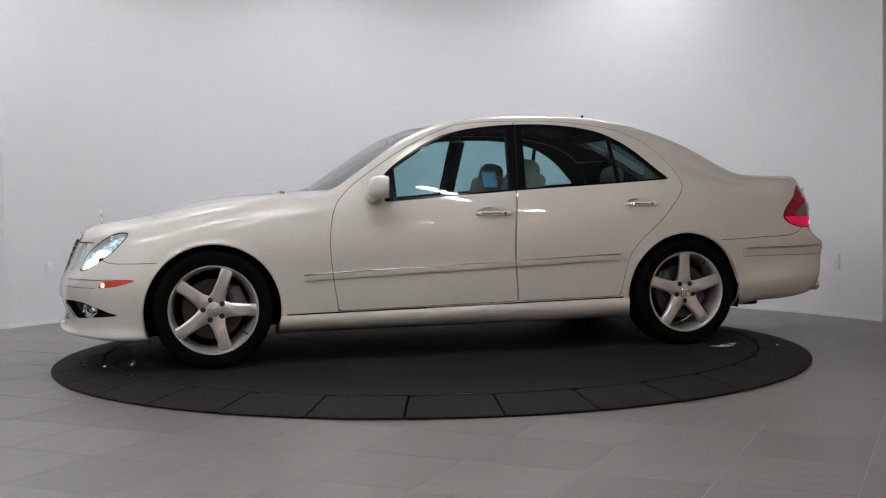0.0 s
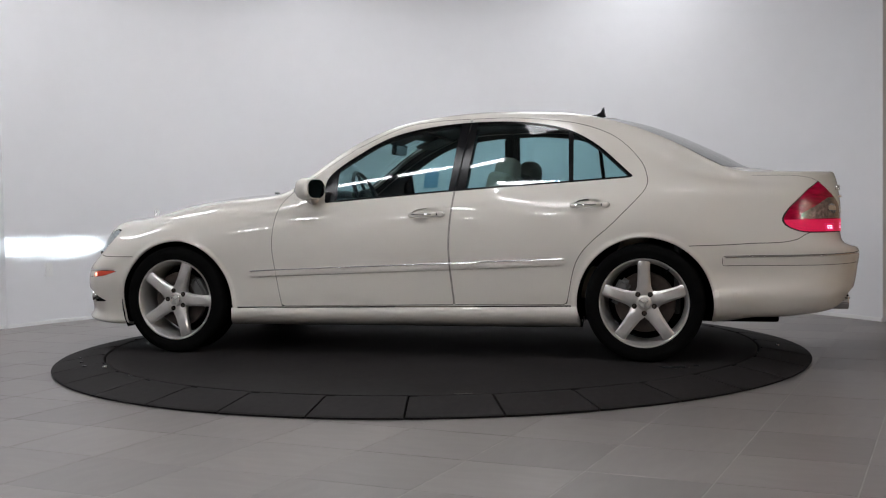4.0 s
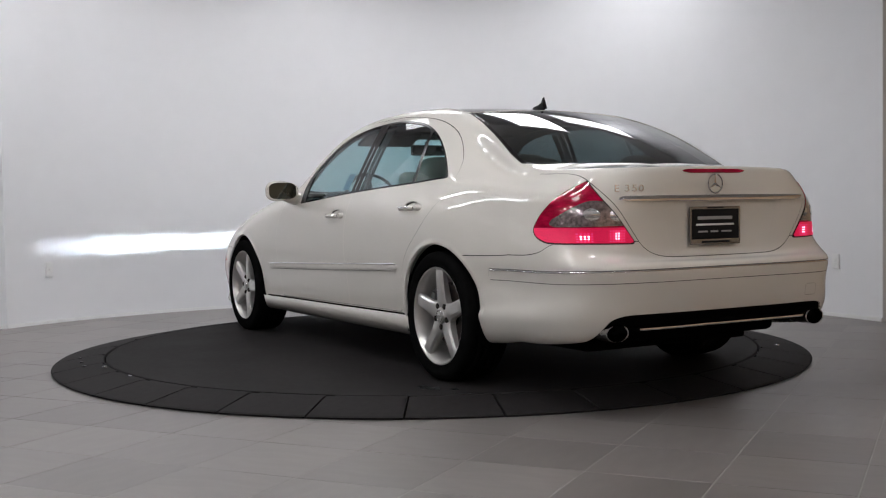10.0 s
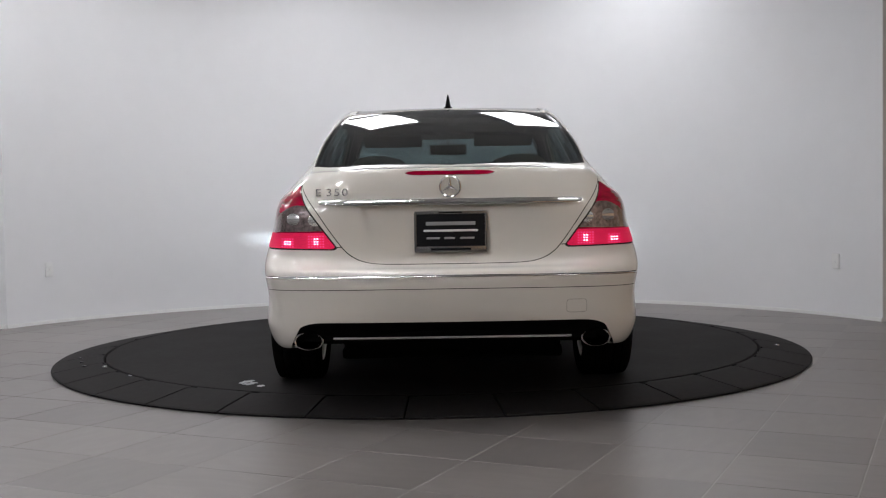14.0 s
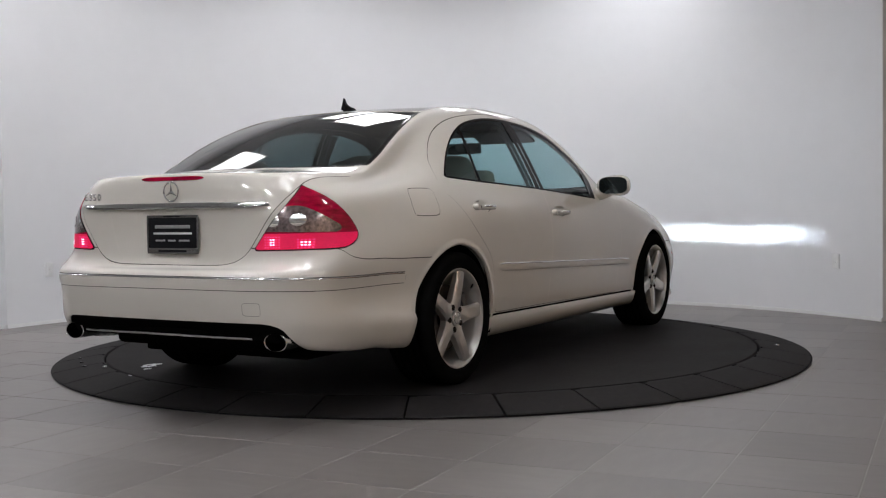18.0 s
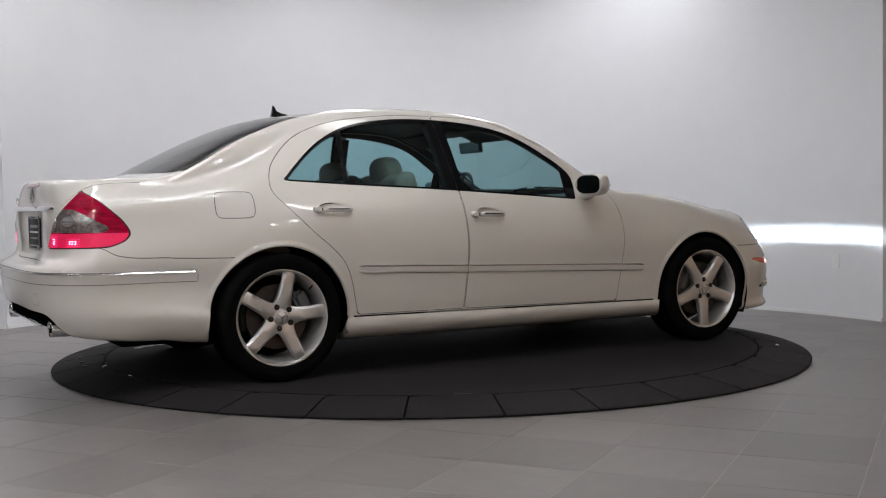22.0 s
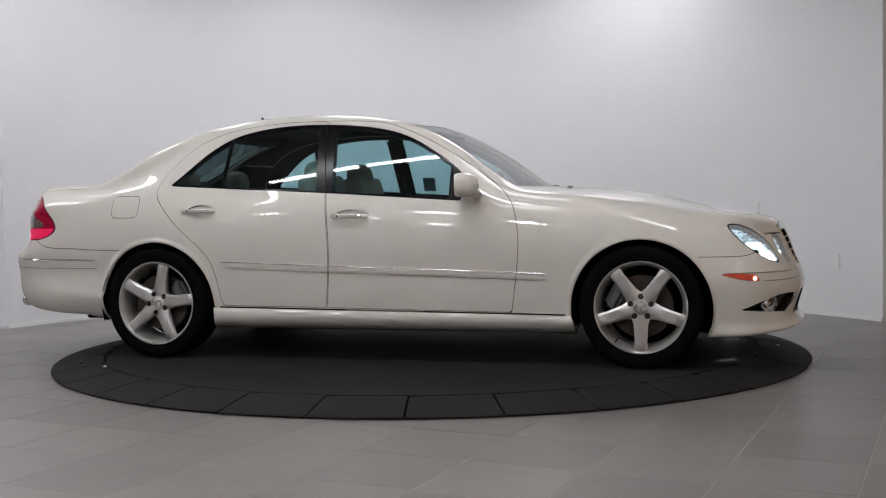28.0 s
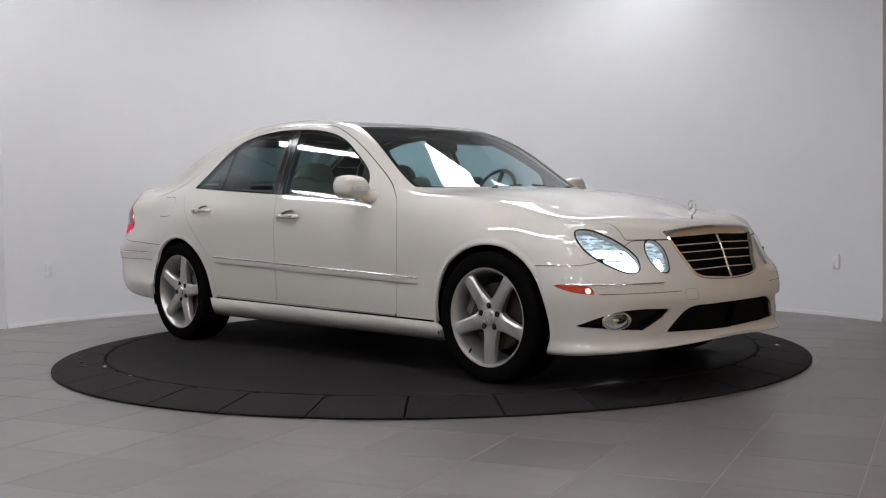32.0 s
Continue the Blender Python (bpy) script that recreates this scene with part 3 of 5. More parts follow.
class Skin:
    """The left half of the body as polygons that can be cut along drawn lines."""

    def __init__(self):
        rows = np.array([section(a) for a in STATIONS])
        rows[0, :, 1] = 0.0
        rows[-1, :, 1] = 0.0
        # fair the skin along the car, most over the rear window, so that reflections run clean
        inside = [i for i, a in enumerate(STATIONS) if XT <= a <= XN]
        i0, i1 = inside[0], inside[-1]
        plain = rows[i0:i1 + 1].copy()
        for sigma, lo, hi in ((2.0, -1.15, 1.65), (5.0, -1.92, -0.95)):
            ks = np.arange(-15, 16)
            wgt = np.exp(-0.5 * (ks / sigma) ** 2)
            wgt /= wgt.sum()
            pad = np.concatenate([2 * plain[:1] - plain[15:0:-1], plain, 2 * plain[-1:] - plain[-2:-17:-1]])
            soft = sum(w * pad[15 + k:15 + k + len(plain)] for k, w in zip(ks, wgt))
            xs = np.array([STATIONS[i] for i in inside])
            mix = np.clip((xs - lo) / 0.12, 0, 1) * np.clip((hi - xs) / 0.12, 0, 1)
            mix = (mix * mix * (3 - 2 * mix))[:, None, None]
            plain = plain * (1 - mix) + soft * mix
        rows[i0:i1 + 1] = plain
        # the lower rear bumper flares out towards the wheel, below a crease
        X, Y, H = rows[:, :, 0], rows[:, :, 1], rows[:, :, 2]
        crease = 0.395 + 0.075 * np.clip((-1.8 - X) / 0.6, 0, 1)
        drop = np.clip((crease - H) / 0.040, 0, 1)
        rows[:, :, 1] += np.where(Y > 0.6, 0.017 * drop * drop * (3 - 2 * drop) * np.clip((X + 2.3) / 0.35, 0, 1) * np.clip((-1.70 - X) / 0.06, 0, 1), 0)
        self.rows = rows
        du = np.gradient(rows, axis=0)
        dv = np.gradient(rows, axis=1)
        nrm = np.cross(dv, du)
        nrm /= np.linalg.norm(nrm, axis=2, keepdims=True) + 1e-12
        nrm[:, -1, 1] = 0
        nrm[0, :, 1] = 0
        out = np.where((nrm[:, :, 1:2] * 1.0 + nrm[:, :, 2:3] * 0.5).mean() < 0, -nrm, nrm)
        nrm = out / (np.linalg.norm(out, axis=2, keepdims=True) + 1e-12)
        n, m = rows.shape[:2]
        # even shading: fair the normals along the car and a little across it
        for axis, sigma in ((0, 5.0), (1, 1.2)):
            ks = np.arange(-12, 13)
            wgt = np.exp(-0.5 * (ks / sigma) ** 2)
            pad = [(12, 12) if k == axis else (0, 0) for k in range(3)]
            wide = np.pad(nrm, pad, mode="edge")
            size = nrm.shape[axis]
            nrm = sum(w * np.take(wide, np.arange(12 + k, 12 + k + size), axis=axis) for k, w in zip(ks, wgt))
            nrm /= np.linalg.norm(nrm, axis=2, keepdims=True) + 1e-12
        nrm[:, -1, 1] = 0
        nrm[0, :, 1] = 0
        nrm /= np.linalg.norm(nrm, axis=2, keepdims=True) + 1e-12
        self.p = [tuple(v) for v in rows.reshape(-1, 3)]
        self.n = [tuple(v) for v in nrm.reshape(-1, 3)]
        self.a = [a for a in STATIONS for _ in range(m)]
        self.polys = [(i * m + j, i * m + j + 1, (i + 1) * m + j + 1, (i + 1) * m + j) for i in range(n - 1) for j in range(m - 1)]

    def at(self, x, y, z, *sharp):
        """The unrolled place (station, height) of the skin nearest to a point."""
        d = ((self.rows - np.array((x, y, z))) ** 2).sum(2)
        near = np.sqrt(d.min(1))
        i = int(np.clip(near.argmin(), 2, len(STATIONS) - 3))
        w = 1.0 / (near[i - 2:i + 3] + 1e-4) ** 3
        return (float((np.array(STATIONS[i - 2:i + 3]) * w).sum() / w.sum()), z, *sharp)

    def cut(self, polys, field):
        """Split polygons where the field crosses zero: those inside (below zero) and those outside."""
        used = sorted({i for q in polys for i in q})
        P = np.array([self.p[i] for i in used])
        A = np.array([self.a[i] for i in used])
        val = dict(zip(used, field(P, A)))
        cache, inside, outside = {}, [], []

        def cross(i, j):
            key = (min(i, j), max(i, j))
            if key not in cache:
                i, j = key
                t = val[i] / (val[i] - val[j])
                self.p.append(tuple(a + (b - a) * t for a, b in zip(self.p[i], self.p[j])))
                self.n.append(tuple(a + (b - a) * t for a, b in zip(self.n[i], self.n[j])))
                self.a.append(self.a[i] + (self.a[j] - self.a[i]) * t)
                cache[key] = len(self.p) - 1
            return cache[key]
        for q in polys:
            s = [val[i] < 0 for i in q]
            if all(s):
                inside.append(q)
            elif not any(s):
                outside.append(q)
            else:
                qi, qo = [], []
                for k, i in enumerate(q):
                    j = q[(k + 1) % len(q)]
                    (qi if s[k] else qo).append(i)
                    if s[k] != s[(k + 1) % len(q)]:
                        c = cross(i, j)
                        qi.append(c)
                        qo.append(c)
                if len(qi) > 2:
                    inside.append(tuple(qi))
                if len(qo) > 2:
                    outside.append(tuple(qo))
        return inside, outside

    def mesh(self, name, polys, material, parent, sides=(1,), push=0.0, label="", thick=0.0, pane=False, tilt=None):
        """A mesh of polygons, mirrored for side -1, pushed along the surface's normal; thick folds its rim inwards."""
        verts, normals, faces = [], [], []
        for side in sides:
            index = {}
            for q in polys:
                f = []
                for i in q:
                    if i not in index:
                        index[i] = len(verts)
                        nx, ny, nz = self.n[i]
                        x, y, z = self.p[i]
                        ln = math.sqrt(nx * nx + ny * ny + nz * nz) or 1
                        nx, ny, nz = nx / ln, ny / ln, nz / ln
                        verts.append((x + nx * push, side * (y + ny * push), z + nz * push))
                        normals.append((nx, side * ny, nz))
                    f.append(index[i])
                faces.append(f if side > 0 else f[::-1])
        if tilt is not None:      # a rounded moulding: its normals lean up at the top edge and down at the lower one
            flat = [(i, side) for side in sides for i in dict.fromkeys(i for q in polys for i in q)]
            for k, (i, side) in enumerate(flat):
                nx, ny, nz = normals[k]
                nz += tilt(self.p[i], self.a[i])
                ln = math.sqrt(nx * nx + ny * ny + nz * nz)
                normals[k] = (nx / ln, ny / ln, nz / ln)
        if thick:
            count = {}
            for f in faces:
                for a, b in zip(f, f[1:] + f[:1]):
                    count[(a, b)] = 1
            rim = [(a, b) for a, b in count if (b, a) not in count]
            inner = {}
            for a, b in rim:
                for i in (a, b):
                    if i not in inner:
                        inner[i] = len(verts)
                        verts.append(tuple(v - n * thick for v, n in zip(verts[i], normals[i])))
                        normals.append(normals[i])
            for a, b in rim:
                if abs(verts[a][1]) + abs(verts[b][1]) > 1e-5:
                    faces.append([b, a, inner[a], inner[b]])
        if pane and len(verts) > 12:      # blown glass bends evenly: fair its normals over the whole pane
            V = np.array(verts)
            u, w = V[:, 0] - V[:, 0].mean(), (V[:, 1] if len(sides) > 1 else V[:, 2] - V[:, 2].mean())
            basis = np.stack([np.ones(len(V)), u, w, w * w] if len(sides) > 1 else [np.ones(len(V)), u, w], 1)
            fit = basis @ np.linalg.lstsq(basis, np.array(normals), rcond=None)[0]
            normals = [tuple(v / np.linalg.norm(v)) for v in fit]
        me = bpy.data.meshes.new(name)
        me.from_pydata(verts, [], faces)
        me.materials.append(material)
        me.shade_smooth()
        me.normals_split_custom_set_from_vertices(normals)
        ob = new(name, me)
        ob.parent = parent
        if label:
            tagged(ob, label)
        return ob


def ring_curve(points, n=14):
    """A closed smooth outline through a few points; a point with a third entry is a sharp corner."""
    P = [np.array(p[:2], float) for p in points]
    sharp = [len(p) > 2 for p in points]
    out = []
    k = len(P)
    for i in range(k):
        p0, p1, p2, p3 = P[i - 1], P[i], P[(i + 1) % k], P[(i + 2) % k]
        m1 = (p2 - p1) if sharp[i] else (p2 - p0) / 2
        m2 = (p2 - p1) if sharp[(i + 1) % k] else (p3 - p1) / 2
        ln = np.linalg.norm(p2 - p1)
        for m in (m1, m2):
            q = np.linalg.norm(m)
            if q > ln:
                m *= ln / q
        for j in range(n):
            t = j / n
            out.append(p1 * (1 + 2 * t) * (1 - t) ** 2 + m1 * t * (1 - t) ** 2 + p2 * t * t * (3 - 2 * t) + m2 * t * t * (t - 1))
    return np.array(out)


def inside_of(points, view, where=None, n=14):
    """A field, below zero inside a closed outline drawn in the given view: 'xz' side, 'yz' front or rear, 'xy' top, 'az' unrolled."""
    C = ring_curve(points, n)
    D = np.roll(C, -1, axis=0)

    def field(P, A):
        Q = {"xz": P[:, [0, 2]], "yz": P[:, [1, 2]], "xy": P[:, [0, 1]], "az": np.stack([A, P[:, 2]], 1)}[view]
        best = np.full(len(Q), 1e9)
        odd = np.zeros(len(Q), bool)
        for a, b in zip(C, D):
            e = b - a
            t = np.clip(((Q - a) @ e) / (e @ e + 1e-12), 0, 1)
            best = np.minimum(best, np.hypot(*(Q - a - t[:, None] * e).T))
            if a[1] != b[1]:
                hit = ((a[1] > Q[:, 1]) != (b[1] > Q[:, 1])) & (Q[:, 0] < (b[0] - a[0]) * (Q[:, 1] - a[1]) / (b[1] - a[1]) + a[0])
                odd ^= hit
        f = np.where(odd, -best, best)
        if where is not None:
            f = np.where(where(P, A), f, 1.0)
        return f
    return field


def grow(field, by):
    return lambda P, A: field(P, A) - by


def side_of(P, A):
    return P[:, 1] > 0.45


WHEEL_R = 0.327
AXLE_F, AXLE_R = 1.427, -1.427


def arch(x, r, z):
    return lambda P, A: np.where(P[:, 1] > 0.5, np.hypot(P[:, 0] - x, P[:, 2] - z) - r, 1.0)


car = new("car")
tagged(car, "cream white four-door saloon with silver five-spoke wheels, lights on", "car")
BOTH = (1, -1)


def ellipse(cx, cy, a, b, turn, n=12):
    c, s = math.cos(radians(turn)), math.sin(radians(turn))
    return [(cx + a * math.cos(t) * c - b * math.sin(t) * s, cy + a * math.cos(t) * s + b * math.sin(t) * c) for t in (2 * math.pi * i / n for i in range(n))]


def band(lo, hi):
    """Between two heights, each a function of the station."""
    return lambda P, A: np.maximum(lo(A) - P[:, 2], P[:, 2] - hi(A))


def both(*fields):
    return lambda P, A: np.maximum.reduce([f(P, A) for f in fields])


def build_body():
    sk = Skin()
    rest = sk.polys
    gaps = []
    G = 0.0020

    def take(field, gap=G):
        """Cut a panel out of what is left of the skin, with a shut line round it."""
        nonlocal rest, gaps
        inner, rest = sk.cut(rest, field)
        if gap:
            inner, line = sk.cut(inner, grow(field, -2 * gap))
            gaps += line
        return inner

    def groove(polys, field, width=0.0016):
        """A shut line drawn on a panel: the panel without it, and the line goes to the gaps."""
        nonlocal gaps
        inner, outer = sk.cut(polys, field)
        inner, line = sk.cut(inner, grow(field, -2 * width))
        gaps += line
        return inner + outer

    def slice_out(polys, *fields):
        """What lies inside all the fields, cut one after the other, and what is left."""
        left = []
        for f in fields:
            polys, out = sk.cut(polys, f)
            left += out
        return polys, left

    above = lambda line: lambda P, A: line(A) - P[:, 2]
    below = lambda line: lambda P, A: P[:, 2] - line(A)

    front = lambda P, A: P[:, 0] > 1.7
    rear = lambda P, A: P[:, 0] < -1.95
    top_of = lambda P, A: P[:, 2] > 0.93

    # wheel openings
    for x in (AXLE_F, AXLE_R):
        _, rest = sk.cut(rest, arch(x, 0.374, 0.314))
        # rolled lip round the opening
        ring, _ = sk.cut(rest, arch(x, 0.406, 0.314))
        for r in (0.377, 0.381, 0.386, 0.392, 0.398):
            inner, outer = sk.cut(ring, arch(x, r, 0.314))
            ring = inner + outer
        used = sorted({i for q in ring for i in q})
        index = {i: k for k, i in enumerate(used)}
        for side in BOTH:
            verts = []
            for i in used:
                px, py, pz = sk.p[i]
                rise = float(np.interp(math.hypot(px - x, pz - 0.314), (0.374, 0.377, 0.381, 0.386, 0.392, 0.398, 0.406), (0.0015, 0.0038, 0.0048, 0.0042, 0.0028, 0.0014, 0.0006)))
                verts.append((px, side * (py + rise), pz))
            me = bpy.data.meshes.new("arch_lip")
            me.from_pydata(verts, [], [[index[i] for i in (q if side > 0 else q[::-1])] for q in ring])
            me.materials.append(M_PAINT)
            me.shade_smooth()
            new("arch_lip", me).parent = car

    # side windows
    dlo = inside_of([(0.45, 0.905, 1), (0.44, 1.06), (0.231, 1.215), (0.062, 1.298), (-0.143, 1.345), (-0.4, 1.368), (-0.69, 1.364), (-0.958, 1.318), (-1.15, 1.22), (-1.374, 1.022, 1), (-0.991, 0.998), (-0.36, 0.962)], "xz", side_of)
    daylight, rest = sk.cut(rest, dlo)
    glass_zone, border = sk.cut(daylight, grow(dlo, -0.011))
    sail, glass_zone = sk.cut(glass_zone, lambda P, A: 0.375 - P[:, 0])
    post, glass_zone = sk.cut(glass_zone, lambda P, A: np.abs(P[:, 0] - (-0.362 - 0.10 * (P[:, 2] - 0.96))) - 0.05)
    post_gap, post = slice_out(post, lambda P, A: -0.358 - 0.14 * (P[:, 2] - 0.96) - P[:, 0], lambda P, A: P[:, 0] - (-0.351 - 0.14 * (P[:, 2] - 0.96)))
    divider, glass_zone = sk.cut(glass_zone, lambda P, A: np.abs(P[:, 0] - (-1.02 + 0.05 * (P[:, 2] - 1.0))) - 0.014)
    front_pane, glass_zone = sk.cut(glass_zone, lambda P, A: -0.36 - P[:, 0])
    rear_pane, quarter_pane = sk.cut(glass_zone, lambda P, A: -1.02 - P[:, 0])

    # doors
    front_door = take(inside_of([(0.731, 0.289, 1), (0.768, 0.55), (0.775, 0.711), (0.74, 0.88), (0.661, 0.978), (0.531, 1.076), (0.264, 1.242), (-0.007, 1.358), (-0.2, 1.385), (-0.41, 1.392, 1), (-0.352, 0.975), (-0.322, 0.64), (-0.345, 0.306, 1)], "xz", side_of))
    rear_door = take(inside_of([(-0.347, 0.306, 1), (-0.324, 0.64), (-0.354, 0.975), (-0.412, 1.392, 1), (-0.688, 1.388), (-1.026, 1.347), (-1.252, 1.262), (-1.405, 1.116), (-1.448, 1.004), (-1.425, 0.938), (-1.271, 0.776), (-1.073, 0.583), (-0.998, 0.312, 1)], "xz", side_of))

    # windscreen, roof glass, rear window
    screen_f = inside_of([(0.87, -0.3), (0.87, 0.0), (0.85, 0.35), (0.735, 0.70, 1), (0.5, 0.665), (0.2, 0.585), (0.085, 0.54, 1), (0.13, 0.3), (0.14, 0.0), (0.14, -0.3)], "xy", top_of)
    screen = take(screen_f, 0.003)
    screen, screen_edge = sk.cut(screen, grow(screen_f, -0.03))
    roof_glass = take(inside_of([(0.115, -0.3), (0.115, 0.0), (0.105, 0.3), (0.06, 0.50, 1), (-0.4, 0.50), (-0.8, 0.50), (-1.13, 0.505, 1), (-1.18, 0.3), (-1.2, 0.0), (-1.2, -0.3)], "xy", top_of), 0.003)
    back_f = inside_of([(-1.225, -0.3), (-1.225, 0.0), (-1.205, 0.3), (-1.155, 0.53, 1), (-1.5, 0.602), (-1.72, 0.640), (-1.85, 0.650, 1), (-1.96, 0.45), (-2.02, 0.2), (-2.03, 0.0), (-2.03, -0.3)], "xy", top_of)
    back = take(back_f, 0.003)
    back, back_edge = sk.cut(back, grow(back_f, -0.025))

    # lamps in the nose
    big_f = inside_of([sk.at(1.883, 0.768, 0.757), sk.at(1.935, 0.70, 0.758), sk.at(2.0, 0.60, 0.705), sk.at(2.075, 0.545, 0.628), sk.at(2.11, 0.57, 0.565), sk.at(2.09, 0.625, 0.552), sk.at(2.03, 0.715, 0.592), sk.at(1.965, 0.772, 0.648), sk.at(1.905, 0.79, 0.712)], "az")
    small_f = inside_of(ellipse(0.467, 0.627, 0.082, 0.055, 80.0), "yz", front)
    big_lamp = take(big_f, 0.004)
    small_lamp = take(small_f, 0.0035)

    # radiator grille
    grille_f = inside_of([(-0.2, 0.764), (0.0, 0.764), (0.20, 0.758), (0.390, 0.742, 1), (0.354, 0.66), (0.307, 0.58), (0.280, 0.532), (0.21, 0.511), (0.0, 0.500), (-0.2, 0.50)], "yz", front)
    grille = take(grille_f, 0.002)
    grille_in, grille_frame = sk.cut(grille, grow(grille_f, -0.009))
    grille_in, brow = sk.cut(grille_in, lambda P, A: P[:, 2] - 0.727 + 0.03 * P[:, 1])
    grille_frame += brow

    # lower openings of the front bumper
    intake_f = inside_of([(-0.2, 0.392), (0.0, 0.392), (0.20, 0.390), (0.372, 0.378), (0.495, 0.272, 1), (0.2, 0.262), (0.0, 0.258), (-0.2, 0.258)], "yz", front)
    intake = take(intake_f, 0)
    fog_f = inside_of([(0.838, 0.308, 1), (0.79, 0.352), (0.72, 0.382), (0.62, 0.390), (0.468, 0.384, 1), (0.54, 0.334), (0.615, 0.288, 1), (0.73, 0.297)], "yz", front)
    fog = take(fog_f, 0)

    # side marker
    marker = take(inside_of([sk.at(1.835, 0.872, 0.502), sk.at(1.93, 0.85, 0.506), sk.at(2.02, 0.815, 0.494), sk.at(2.04, 0.81, 0.462, 1), sk.at(1.94, 0.85, 0.472)], "az"), 0.001)

    # tail lamps
    tail_f = inside_of([sk.at(-2.473, 0.471, 0.699, 1), sk.at(-2.41, 0.57, 0.845), sk.at(-2.352, 0.645, 0.984, 1), sk.at(-2.285, 0.735, 0.93), sk.at(-2.20, 0.79, 0.85), sk.at(-2.155, 0.815, 0.778), sk.at(-2.19, 0.805, 0.732), sk.at(-2.262, 0.770, 0.706), sk.at(-2.38, 0.64, 0.702)], "az", lambda P, A: P[:, 0] < -2.05)
    tail = take(tail_f, 0.003)
    tail_lit, tail_up = sk.cut(tail, lambda P, A: P[:, 2] - 0.775)
    clear_f = inside_of([sk.at(-2.445, 0.50, 0.782, 1), sk.at(-2.40, 0.575, 0.889, 1), sk.at(-2.36, 0.655, 0.886), sk.at(-2.26, 0.758, 0.812), sk.at(-2.25, 0.762, 0.790), sk.at(-2.275, 0.748, 0.778, 1)], "az", lambda P, A: P[:, 0] < -2.05)
    tail_clear, tail_red = sk.cut(tail_up, clear_f)
    brake = take(inside_of([(-0.3, 1.031), (0.0, 1.031), (0.15, 1.031), (0.193, 1.022), (0.15, 1.012), (0.0, 1.012), (-0.3, 1.012)], "yz", lambda P, A: P[:, 0] < -2.38), 0.001)

    # bonnet, boot lid, bumpers
    hood = take(both(inside_of([(0.9, -0.3), (0.9, 0.0), (0.885, 0.35), (0.80, 0.755, 1), (1.0, 0.775), (1.4, 0.735), (1.75, 0.70), (1.9, 0.66), (2.0, 0.60), (2.35, 0.55, 1), (2.35, -0.3, 1)], "xy"), lambda P, A: 0.703 - P[:, 2]))
    lid_rear = inside_of([(-0.3, 0.634), (0.0, 0.634), (0.30, 0.638), (0.39, 0.655), (0.455, 0.70), (0.56, 0.845), (0.645, 0.985), (0.66, 1.2), (0.0, 1.3), (-0.3, 1.3)], "yz", rear)
    lid = take(both(lid_rear, lambda P, A: P[:, 0] + 2.06 - 0.14 * P[:, 1] ** 2))
    lid_low, lid = sk.cut(lid, inside_of([(-0.3, 0.665), (0.0, 0.665), (0.28, 0.67), (0.33, 0.70), (0.36, 0.80), (0.38, 0.882, 1), (0.0, 0.886), (-0.3, 0.886)], "yz", rear))
    rear_line = curve([(-3, 0.714), (-2.2, 0.714), (-2.14, 0.70), (-2.09, 0.672), (-2.02, 0.655), (-1.9, 0.647), (-1.6, 0.64)])
    front_line = curve([(1.5, 0.592), (1.9, 0.595), (2.05, 0.62), (2.2, 0.703), (2.75, 0.703)])
    rear_bumper = take(lambda P, A: np.where(A < -1.5, np.maximum(P[:, 2] - rear_line(A), P[:, 0] + 1.6), 1.0))
    front_bumper = take(lambda P, A: np.where(A > 1.45, np.maximum(P[:, 2] - front_line(A), 1.5 - P[:, 0]), 1.0))
    diffuser, rear_bumper = sk.cut(rear_bumper, inside_of([(-0.3, 0.396), (0.0, 0.396), (0.50, 0.398), (0.60, 0.392), (0.655, 0.36), (0.69, 0.20), (0.0, 0.15), (-0.3, 0.15)], "yz", lambda P, A: P[:, 0] < -2.2))
    # bumper rubbing strips with their chrome
    rs_top = curve([(-3, 0.596), (-2.4, 0.592), (-2.0, 0.586), (-1.8, 0.582)])
    rs_f = both(band(lambda A: rs_top(A) - 0.060 + 0.014 * np.clip(A + 2.2, 0, 1), lambda A: rs_top(A)), lambda P, A: A + 1.845)
    rear_bumper = groove(rear_bumper, rs_f, 0.0016)
    rear_chrome, rear_bumper = slice_out(rear_bumper, lambda P, A: A + 1.862, below(lambda A: rs_top(A) - 0.0035), above(lambda A: rs_top(A) - 0.0095))
    strip_line, front_bumper = slice_out(front_bumper, lambda P, A: 2.053 - A, lambda P, A: A - 2.503, below(lambda A: 0.4645 + 0 * A), above(lambda A: 0.4615 + 0 * A))
    gaps += strip_line
    tow_f = inside_of([(0.31, 0.418), (0.30, 0.425), (0.30, 0.462), (0.31, 0.47), (0.375, 0.47), (0.385, 0.462), (0.385, 0.425), (0.375, 0.418)], "yz", front)
    cover, _ = sk.cut(front_bumper, tow_f)
    _, tow_front = sk.cut(cover, grow(tow_f, -0.0018))
    tow_r = inside_of([(0.485, 0.430), (0.478, 0.437), (0.478, 0.478), (0.485, 0.485), (0.555, 0.485), (0.563, 0.478), (0.563, 0.437), (0.555, 0.430)], "yz", rear)
    cover, _ = sk.cut(rear_bumper, tow_r)
    _, tow_rear = sk.cut(cover, grow(tow_r, -0.0018))
    front_chrome, front_bumper = slice_out(front_bumper, lambda P, A: 1.87 - A, lambda P, A: A - 2.40, below(lambda A: 0.509 + 0 * A), above(lambda A: 0.5035 + 0 * A))

    sill, rest = sk.cut(rest, lambda P, A: np.where(np.abs(P[:, 0]) < 1.4, P[:, 2] - (0.288 - 0.0125 * (P[:, 0] - 0.73)), 1.0))
